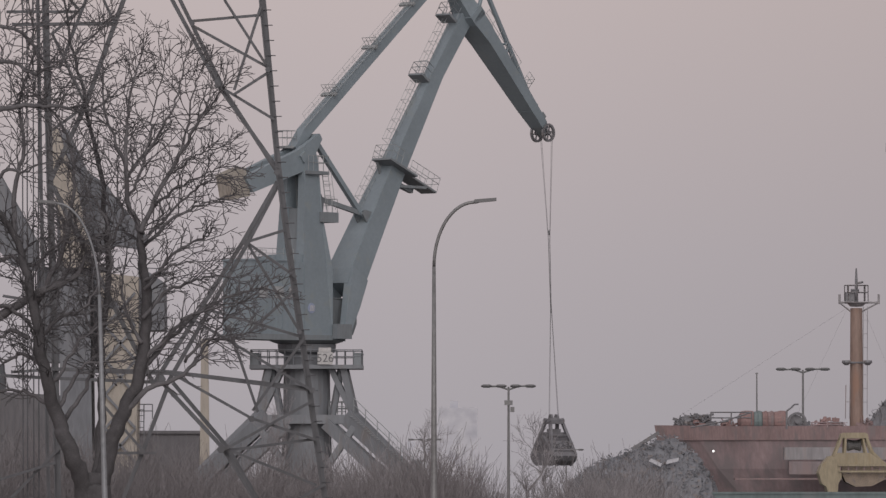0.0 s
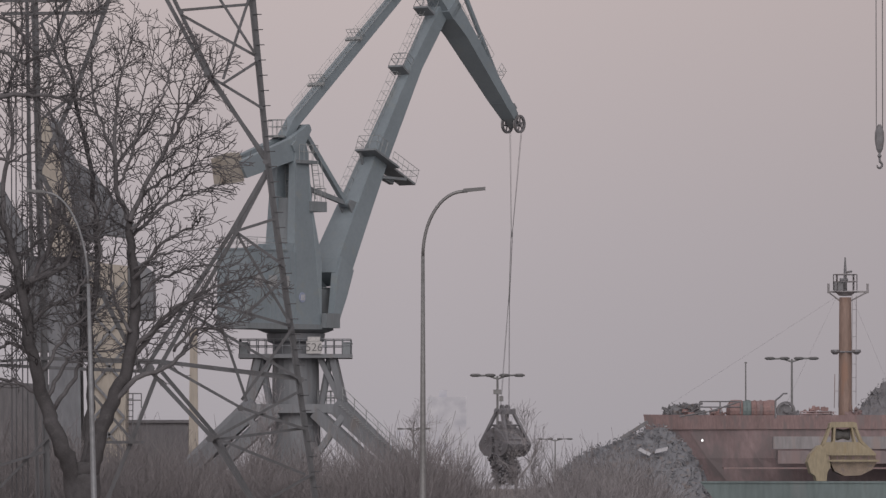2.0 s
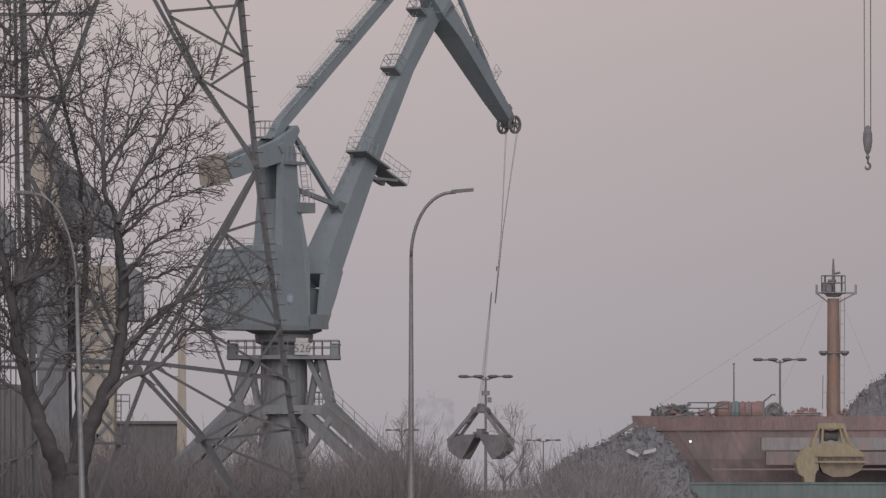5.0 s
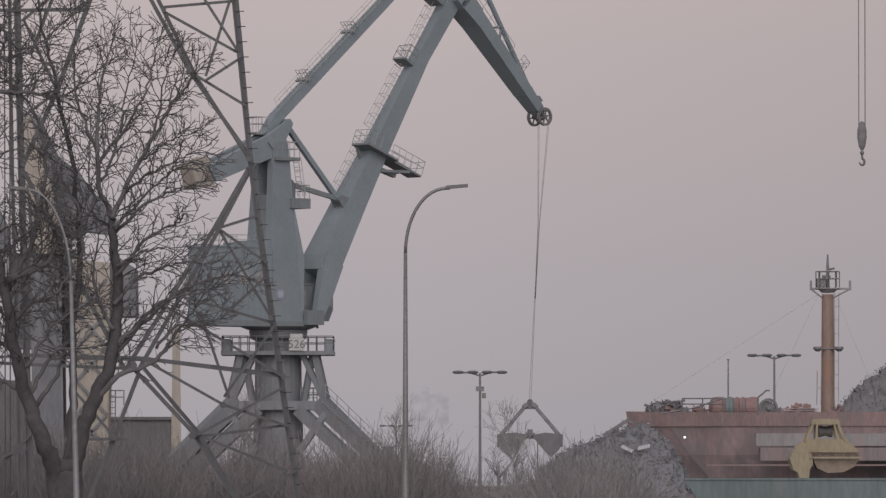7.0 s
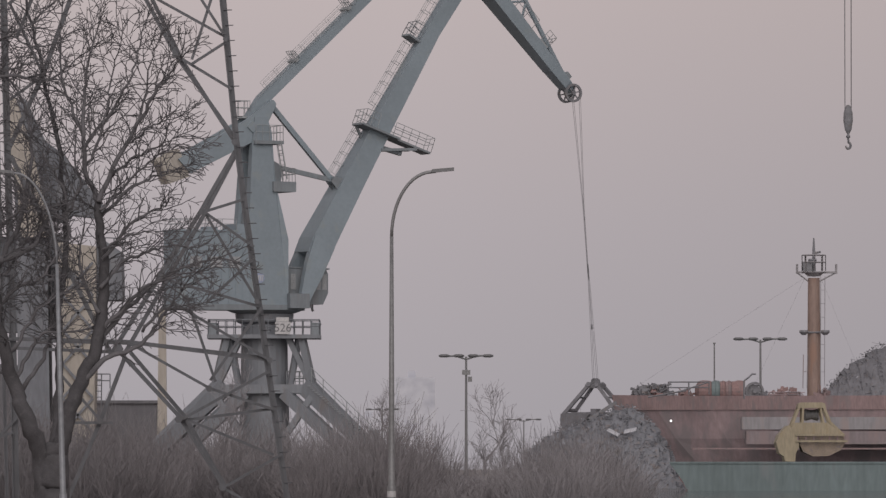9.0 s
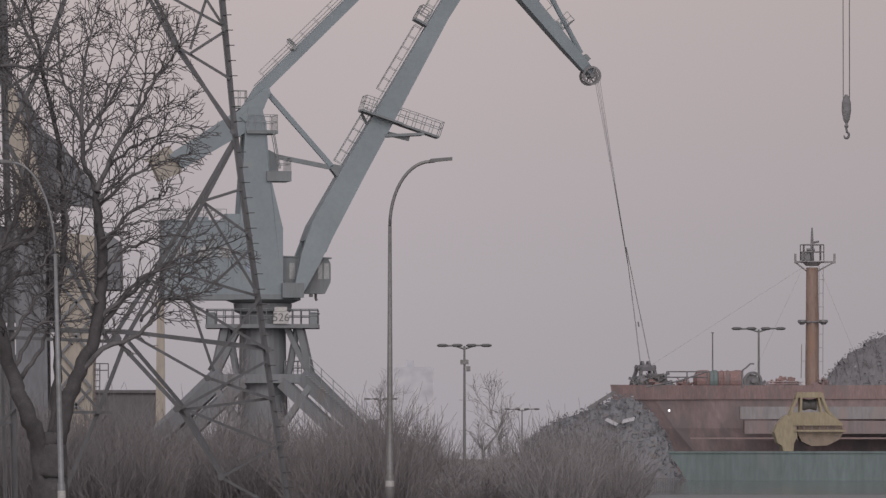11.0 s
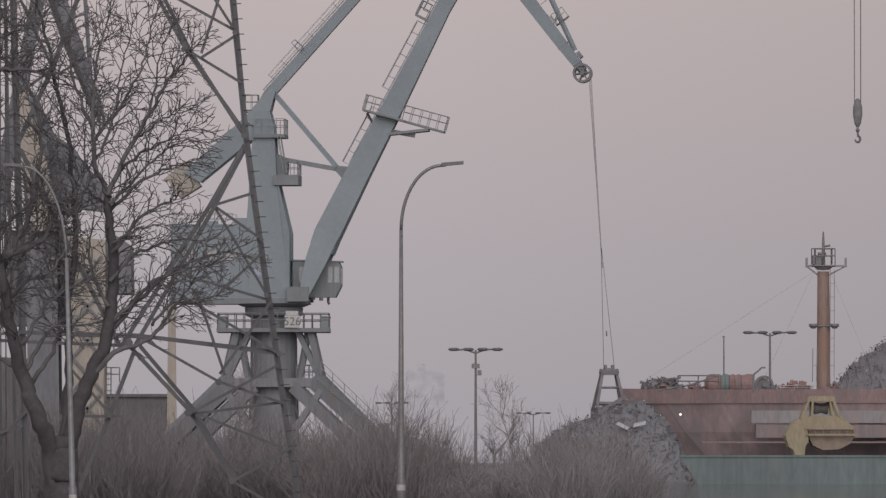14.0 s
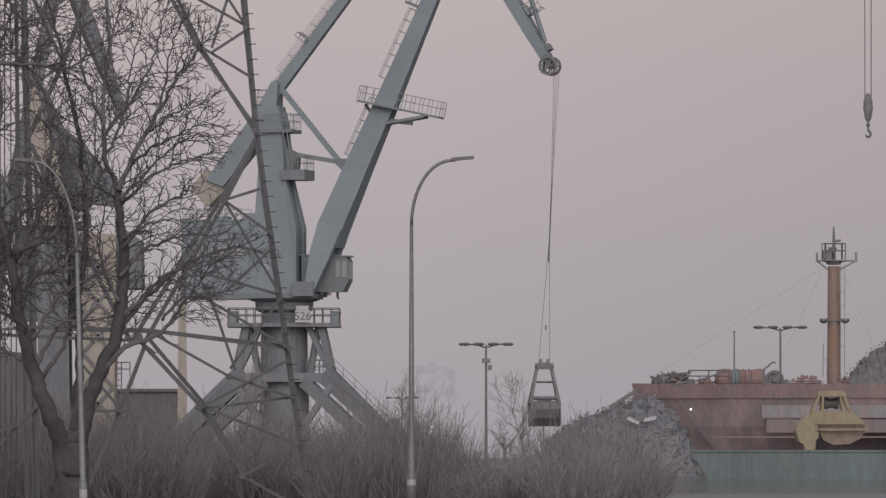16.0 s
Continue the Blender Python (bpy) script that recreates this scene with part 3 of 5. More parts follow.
beam(bm, B(0, 0, 0), B(181.5, 0, 0), 0.36, 0.36)
tube(bm, [B(0, -9, 0), B(0, 9, 0)], 0.26, 10)
tube(bm, [B(181.5, -9, 0), B(181.5, 9, 0)], 0.26, 10)
rod = part("push_rod", bm, TEAL, slew)
bm = bmesh.new()
beam(bm, B(0, 0, 0), B(120, 0, 0), 0.3, 0.34)
tube(bm, [B(0, -9, 0), B(0, 9, 0)], 0.24, 10)
rack = part("luffing_rack", bm, TEAL_DARK, slew)

# ---- the clamshell grab and its ropes ----
grab = thing("clamshell_grab", at(985, 745, 540), "dark iron two-shell grab hanging on wire ropes", "grab")
bm = bmesh.new()
box(bm, -15 * S, 15 * S, -14 * S, 14 * S, -6 * S, 1 * S)
hull8(bm, [B(-10, -9, 1), B(10, -9, 1), B(10, 9, 1), B(-10, 9, 1)], [B(-6, -5, 6), B(6, -5, 6), B(6, 5, 6), B(-6, 5, 6)])
for b in (-6, 6):
    n0 = len(bm.verts)
    lathe(bm, [(6 * S, -0.09), (6 * S, 0.09)], "y", 14)
    shift(bm, (0, b * S, 6 * S), n0)
part("grab_head", bm, GRAB_IRON, grab)
ARMS = []
for sx in (-1, 1):
    for sy in (-1, 1):
        bm = bmesh.new()
        beam(bm, B(0, 0, 0), B(72, 0, 0), 0.2, 0.26)
        tube(bm, [B(0, -4, 0), B(0, 4, 0)], 0.2, 8)
        ARMS.append((sx, sy, part("grab_arm", bm, GRAB_IRON, grab)))
    bm = bmesh.new()
    for x, w, r_ in ((30, 16, 0.08), (60, 21, 0.15)):
        tube(bm, [B(x, -w, 0), B(x, w, 0)], r_, 6)
    ARMS.append((sx, 0, part("arm_spreader", bm, GRAB_IRON, grab)))
bm = bmesh.new()
box(bm, -9 * S, 9 * S, -20 * S, 20 * S, -5 * S, 6 * S)
box(bm, -5 * S, 5 * S, -12 * S, 12 * S, 6 * S, 12 * S)
lower_block = part("lower_block", bm, GRAB_IRON, grab)
SHELLS = []
for sx in (-1, 1):
    # open-position profile about the middle pin: corner at 54, lip at 45 degrees below
    bm = bmesh.new()
    prof = [(2, 2), (28, 6), (56, 3), (58, -8), (53, -24), (38, -38), (34, -36), (20, -20)]
    hull8(bm, [B(sx * x, -25, z) for x, z in prof], [B(sx * x, 25, z) for x, z in prof])
    for b in (-26.2, 24.8):
        hull8(bm, [B(sx * x * 1.02, b, z * 1.02) for x, z in prof], [B(sx * x * 1.02, b + 1.4, z * 1.02) for x, z in prof])
    for b in (-20, -7, 7, 20):
        box(bm, min(sx * 50, sx * 60) * S, max(sx * 50, sx * 60) * S, (b - 1) * S, (b + 1) * S, -20 * S, 3 * S)
    SHELLS.append((sx, part("shell", bm, GRAB_IRON, grab, "dented dark iron grab shell")))

ropes = thing("hoist_ropes", (0, 0, 0), "thin dark wire ropes running down from the jib head", "rope")
for b, w in ((-14, 1.6), (-14, -1.6), (14, 1.6), (14, -1.6)):
    bm = bmesh.new()
    tube(bm, [B(w, b, 0), B(w * 0.4, b * 0.12, -200), B(w * 0.3, b * 0.05, -335)], 0.014, 5)
    part("wire_rope", bm, ROPE, ropes)
tails = thing("grab_ropes", (0, 0, 0), "wire ropes spreading down to the grab head", "rope")
for b in (-8, 8):
    for w in (-1.6, 1.6):
        bm = bmesh.new()
        tube(bm, [B(w, b * 1.2, -6), B(w * 0.4, b * 0.05, 210)], 0.014, 5)
        part("wire_rope", bm, ROPE, tails)
knot = thing("rope_shackle", (0, 0, 0), "dark shackle on the hoisting ropes", "shackle")
bm = bmesh.new()
lathe(bm, [(0.03, -0.2), (0.055, -0.12), (0.055, 0.12), (0.03, 0.2)], "z", 10)
part("sleeve", bm, IRON, knot)


# the load that the grab lets go
CLUMPS = []
for n_ in range(22):
    rng = random.Random(300 + n_)
    clump = thing("falling_scrap", (0, 0, 0), "dark loose scrap falling from the opening grab", "scrap", "clumps of falling scrap")
    bm = bmesh.new()
    for _ in range(460):
        c = Vector((rng.uniform(-1.15, 1.15), rng.uniform(-0.8, 0.8), rng.uniform(-0.6, 0.3)))
        d = Vector((rng.gauss(0, 1), rng.gauss(0, 1), rng.gauss(0, 1))).normalized() * rng.uniform(0.04, 0.2)
        beam(bm, c - d, c + d, rng.uniform(0.06, 0.24), rng.uniform(0.05, 0.16), rng.uniform(0.05, 0.2), rng.uniform(0.03, 0.14))
    ob = part("loose_scrap", bm, GRAB_IRON, clump)
    ob["kind"] = "stuff"
    CLUMPS.append(clump)

# ---- how the crane and its grab move ----
TIMES = [0, 0.5, 1, 1.5, 2, 2.5, 3, 3.5, 4, 6.5, 7, 7.5, 8, 8.5, 9, 11.5, 12, 12.5, 13, 13.5, 14, 14.5, 15, 15.5, 16]
SLEW = [48.35, 49.95, 51.04, 52.2, 52.92, 53.77, 54.29, 54.24, 53.69, 45.14, 41.91, 38.14, 34.29, 30.22, 25.96, 6.97, 4.23, 1.48, -0.81, -2.61, -4.75, -7.08, -9.95, -12.48, -14.62]
LUFF = [56.63, 56.35, 56.06, 55.88, 55.83, 55.9, 55.82, 55.78, 55.6, 56.75, 57.2, 57.73, 58.2, 58.73, 59.04, 60.74, 61.12, 61.65, 62.12, 62.52, 63.22, 63.94, 65.0, 65.89, 66.64]
REACH = [677.1, 681.8, 685.7, 688.5, 688.7, 687.8, 689.4, 690.6, 692.5, 674.9, 667.4, 659.8, 653.0, 645.0, 638.6, 609.7, 604.1, 596.1, 586.6, 578.1, 565.3, 551.6, 535.2, 517.2, 498.6]
# the grab's head, in the opening view
GRAB_X = [980, 961, 944, 927, 913, 899, 890, 880, 879, 956, 988.5, 1023, 1060, 1097, 1129, 1226, 1222, 1210, 1190, 1165, 1136, 1104, 1068, 1035, 1003]
GRAB_Y = [745, 746, 747, 746, 747, 745, 745, 742, 743, 742, 743, 742, 740, 738, 735, 722, 723, 723, 724, 723, 723, 723, 723, 722, 722]
OPEN = [0, 0, 0, 4, 9, 14, 19, 22, 25, 45, 45, 45, 45, 45, 45, 45, 45, 45, 45, 45, 45, 45, 45, 45, 45]
TURN = [-62, -74, -84, -68, -56, -48, -42, -37, -33, 0, -1, -3, -6, -12, -24, -74, -78, -81, -83, -84, -85, -86, -87, -88, -88]
KNOT = [0.35, 0.36, 0.37, 0.38, 0.39, 0.40, 0.42, 0.44, 0.46, 0.58, 0.60, 0.63, 0.68, 0.74, 0.80, 0.86, 0.87, 0.87, 0.87, 0.87, 0.87, 0.87, 0.87, 0.87, 0.87]
FOOT, HEAD_Z, BOOM_L = (58.4, 262.4), 649.1, 700.0
JIB_B = -8.5
PIVOT, TIE_PIN = Vector((-35, 570)), Vector((-25, 585))


def lying(x, z, a, b=0.0):
    """A pose in the plane of the jib: at (x, z), turned up by a radians, b to its right."""
    return Matrix.Translation(U(x, b, z)) @ Matrix.Rotation(-a, 4, "Y")


def motions():
    rows = {}
    hold = []

    def key(ob, t, m):
        rows.setdefault(ob, []).append((t, m))

    for t, th, ph, r, gx_, gy_, op, turn, kn in zip(TIMES, SLEW, LUFF, REACH, GRAB_X, GRAB_Y, OPEN, TURN, KNOT):
        p = radians(ph)
        over = r - 5 - 18 * max(0.0, math.sin(radians(th)))       # where the ropes leave the sheaves
        r = r - 10 - 30 * max(0.0, math.sin(radians(th)))
        key(slew, t, pose(0, 0, 0, 0, 0, th))
        for ob in BOOM_PARTS:
            key(ob, t, lying(*FOOT, p))
        ax, az = FOOT[0] + BOOM_L * math.cos(p), FOOT[1] + BOOM_L * math.sin(p)
        ja = math.atan2(HEAD_Z - az, r - ax)
        for ob in JIB_PARTS:
            key(ob, t, lying(ax, az, ja, JIB_B))
        tail = Vector((ax - 96 * math.cos(ja), az - 96 * math.sin(ja)))
        d = tail - TIE_PIN
        for ob in TIE_PARTS:
            key(ob, t, lying(*TIE_PIN, math.atan2(d.y, d.x), JIB_B / 2))
        # bracket on the boom, then the lever that keeps the push rod's length
        sx = FOOT[0] + 223.9 * math.cos(p) - 49.5 * math.sin(p)
        sz = FOOT[1] + 223.9 * math.sin(p) + 49.5 * math.cos(p)
        d = Vector((sx, sz)) - PIVOT
        c = (62 ** 2 + d.length ** 2 - 181.5 ** 2) / (2 * 62 * d.length)
        la = math.atan2(d.y, d.x) + math.acos(max(-1, min(1, c)))
        front = PIVOT + 62 * Vector((math.cos(la), math.sin(la)))
        key(lever, t, lying(*PIVOT, la))
        key(ballast, t, lying(*PIVOT, la - radians(18)))
        key(rod, t, lying(*front, math.atan2(sz - front.y, sx - front.x)))
        key(rack, t, lying(sx, sz, math.atan2(503 - sz, 14 - sx)))
        # the grab hangs below the jib head
        a = radians(th)
        tip = Vector((AX + (over * math.cos(a) + JIB_B * math.sin(a)) * S, AY + (over * math.sin(a) - JIB_B * math.cos(a)) * S, Z0 + (HEAD_Z - 6) * S))
        g = at(gx_, gy_, tip.y)
        key(grab, t, Matrix.Translation(g) @ pose(0, 0, 0, 0, 0, turn))
        line = tip - g
        tilt = Vector((0, 0, 1)).rotation_difference(line).to_matrix().to_4x4()
        yaw = pose(0, 0, 0, 0, 0, th)
        key(ropes, t, Matrix.Translation(tip) @ tilt @ yaw)
        key(tails, t, Matrix.Translation(g + Vector((0, 0, 0.35))) @ tilt @ pose(0, 0, 0, 0, 0, turn))
        key(knot, t, Matrix.Translation(tip.lerp(g, kn)) @ tilt)
        be = -radians(45 - op)
        cx, cz = 54 * math.cos(be), 54 * math.sin(be)
        inn = float(np.interp(t, (9.0, 11.5), (0.0, 22.0)))
        ez = -math.sqrt(72 ** 2 - (cx - inn - 8) ** 2)
        hold.append(g + Vector((0, 0, (ez - cz - 20) * S)))
        for sx_, sy_, ob in ARMS:
            an = math.atan2(ez, sx_ * (cx - inn - 8))
            key(ob, t, Matrix.Translation(B(sx_ * 8, sy_ * 12, 0)) @ Matrix.Rotation(-sy_ * 0.2, 4, "X") @ Matrix.Rotation(-an, 4, "Y"))
        key(lower_block, t, Matrix.Translation(B(0, 0, ez - cz)))
        for sx_, ob in SHELLS:
            key(ob, t, Matrix.Translation(B(0, 0, ez - cz)) @ Matrix.Rotation(-sx_ * be, 4, "Y"))
    for ob, r_ in rows.items():
        walk(ob, r_)
    # the far crane swings its jib into the view
    walk(far_top, [(t, pose(FAR_AXIS, FD + 14, 0, 0, 0, turn)) for t, turn in (
        (0, 150), (2, 146), (4, 140), (6.5, 124), (7.5, 114), (8.5, 103), (9.1, 96), (10.3, 80), (11.5, 63.5), (12, 56.5), (12.5, 49.5),
        (13, 41.5), (13.5, 37.2), (14, 34), (14.5, 31.8), (15, 29.5), (15.5, 27.2), (16, 25))])
    # the load drops out of the opening shells, clump after clump
    for n_, ob in enumerate(CLUMPS):
        t0 = 1.2 + 0.125 * n_
        stray = Vector((0.25 * math.sin(n_ * 2.4), 0.25 * math.cos(n_ * 2.4), 0.0)) * min(1.0, n_ / 5)
        facing = lambda t: float(np.interp(t, TIMES, TURN))
        inside = lambda t: Vector([float(np.interp(t, TIMES, [h[c] for h in hold])) for c in range(3)])
        fall = [(t, pose(*(inside(t) + stray), 0, 0, facing(t))) for t in [0.0, 0.5, 1.0, 1.5, 2.0, 2.5, 3.0] if t < t0 - 0.1]
        p0 = inside(t0) + stray
        deep = p0.z - 0.3
        for k in range(6):
            u = k / 5
            t = t0 + u * math.sqrt(deep / 4.9)
            drift = inside(t) + stray             # it keeps the grab's sideways speed
            fall.append((t, pose(drift.x + 2.2 * stray.x * u, drift.y + 2.2 * stray.y * u, p0.z - deep * u * u, 12 * u, 8 * u, facing(t0))))
        end = fall[-1][1]
        walk(ob, fall + [(8.0, end), (16.0, end)])


# ---- lattice pylon ----
PD = 172.0                     # its depth
pylon = thing("lattice_pylon", at(330, 1010, PD + 3), "grey galvanised lattice power pylon with step bolts", "pylon")


def pylon_parts():
    base = pylon.location

    def front(x, y):
        return at(x, y, PD) - base

    def rear(x, y):
        return at(x + max(0, 494 - x) * 0.10, y + (y - 880) * -0.012, PD + 6.2) - base

    def member(name, f, pts, w, double=False):
        for p, q in zip(pts, pts[1:]):
            bm = bmesh.new()
            a, b = f(*p), f(*q)
            angle_iron(bm, a, b, w, 0.03)
            if double:
                angle_iron(bm, a + Vector((0, 0.12, 0.0)), b + Vector((0, 0.12, 0.0)), w, 0.03, -1)
            part(name, bm, GALV, pylon)

    for f in (front, rear):
        member("leg", f, [(447, -120), (461, 0), (476, 150), (491, 300), (508, 430), (523, 535), (538, 635), (552, 735), (573, 880), (592, 1010)], 0.145)
        member("main_brace", f, [(238, -120), (385, 152), (490, 300)], 0.10, True)
        member("main_brace", f, [(492, 322), (430, 430), (272, 682)], 0.10, True)
        member("main_brace", f, [(284, 676), (392, 792), (470, 915)], 0.10, True)
        member("horizontal", f, [(98, 655), (300, 660), (552, 690)], 0.095)
    member("leg", front, [(72, -120), (77, 0), (86, 330), (96, 660), (104, 1010)], 0.165)
    member("leg", rear, [(12, -120), (17, 0), (24, 330), (34, 660), (44, 1010)], 0.09)
    member("main_brace", front, [(262, -120), (150, 190), (90, 320)], 0.11)
    member("main_brace", rear, [(160, -120), (62, 110)], 0.08)
    member("main_brace", front, [(92, 330), (270, 680)], 0.11)
    member("main_brace", front, [(296, 690), (254, 800), (188, 960)], 0.10)
    member("horizontal", front, [(0, 666), (98, 671), (280, 678)], 0.08)
    member("horizontal", front, [(10, 21), (140, 21)], 0.07)
    member("horizontal", front, [(20, 44), (200, 42)], 0.085)
    for n_, p in enumerate((((338, 38), (463, 27)), ((340, 46), (470, 118)), ((462, 12), (415, 160)), ((396, 0), (470, 115)), ((415, 168), (474, 130)),
              ((385, 152), (484, 212)), ((436, 430), (506, 408)), ((436, 430), (524, 492)), ((436, 430), (530, 588)), ((440, 592), (522, 515)),
              ((300, 660), (446, 742)), ((330, 560), (548, 690)), ((540, 598), (448, 728)), ((446, 742), (560, 780)), ((392, 800), (552, 712)),
              ((392, 800), (560, 778)), ((470, 918), (576, 858)), ((392, 792), (560, 860)), ((470, 918), (590, 985)), ((405, 580), (456, 730)),
              ((90, 58), (150, 186)), ((140, 20), (90, 62)), ((122, 0), (140, 18)), ((182, 0), (201, 40)), ((150, 190), (92, 232)), ((254, 800), (180, 715)), ((276, 803), (196, 803)), ((352, 545), (533, 597)),
              ((96, 560), (200, 545)), ((200, 545), (96, 470)), ((0, 905), (110, 790)), ((20, 660), (98, 655)), ((5, 525), (96, 540)), ((0, 850), (100, 820)))):
        bm = bmesh.new()
        aside = Vector((0, 0.09 + 0.024 * (n_ % 5), 0))
        angle_iron(bm, front(*p[0]) - aside, front(*p[1]) - aside, 0.068, 0.018)
        part("lattice_brace", bm, GALV, pylon)
    for x, y, w in ((436, 430, 11), (446, 742, 10), (392, 796, 12), (470, 916, 11), (385, 152, 10), (286, 672, 14), (490, 306, 9), (405, 581, 8), (150, 188, 11), (474, 124, 8), (553, 692, 9), (530, 588, 8), (254, 800, 9), (340, 42, 8)):
        bm = bmesh.new()
        lathe(bm, [(w * 0.62 * PD / F, -0.008), (w * 0.62 * PD / F, 0.008)], "y", 6)
        shift(bm, front(x, y) - Vector((0, 0.28, 0)))
        part("gusset_plate", bm, GALV, pylon)
    bm = bmesh.new()
    tube(bm, [(0, 0, 0), (0.2, -0.02, 0)], 0.013, 5)
    first = part("step_bolt", bm, GALV, pylon)
    for i in range(36):
        y = -10 + i * 27
        x = 463 + (y * 0.1 if y < 300 else 30 + (y - 300) * 0.141)
        bolt = first if i == 0 else new("step_bolt", first.data)
        bolt.parent = pylon
        bolt.location = front(x, y)
    bm = bmesh.new()
    for x in (38, 46, 57, 66):
        tube(bm, [front(x, -60), front(x + 4, 1000)], 0.016, 5)
    part("down_lead", bm, GALV, pylon)
    for x in (600, 104):
        p = front(x, 1010)
        bm = bmesh.new()
        lathe(bm, [(0.38, -p.z - base.z - 0.1 + p.z), (0.30, p.z + 0.35)], "z", 14)
        shift(bm, (p.x, p.y, 0))
        part("concrete_foot", bm, POLE_PALE, pylon)


pylon_parts()


# ---- bare trees ----
def grow(bm, p, d, length, r, depth, rng, droop=0.0):
    """A limb with side limbs and twigs, each a tapered, bent tube."""
    n = 4 if depth > 1 else 3
    pts, rad = [p], [r]
    step = length / n
    for i in range(n):
        d = (d + Vector((rng.uniform(-0.36, 0.36), rng.uniform(-0.33, 0.33), rng.uniform(-0.20, 0.28) - droop))).normalized()
        p = p + d * step
        pts.append(p)
        rad.append(max(0.0055, r * (1 - 0.72 * (i + 1) / n)))
    tube(bm, pts, rad, 5 if depth > 2 else 3)
    if depth <= 0:
        return
    kids = rng.randint(3, 5) if depth > 1 else rng.randint(3, 6)
    for k in range(kids):
        i = rng.randint(1, n) if k else n
        a = rng.uniform(0, 2 * math.pi)
        base_d = (pts[i] - pts[i - 1]).normalized()
        s = base_d.orthogonal().normalized()
        u = base_d.cross(s)
        spread = rng.uniform(0.35, 0.95)
        nd = (base_d + (s * math.cos(a) + u * math.sin(a)) * spread + Vector((0, 0, 0.18))).normalized()
        grow(bm, pts[i], nd, length * rng.uniform(0.5, 0.8), max(0.007, rad[i] * rng.uniform(0.5, 0.75)), depth - 1, rng, droop)


TD = 150.0
big_tree = thing("bare_tree", at(168, 1018, TD), "tall bare deciduous tree with dark forked limbs", "tree")


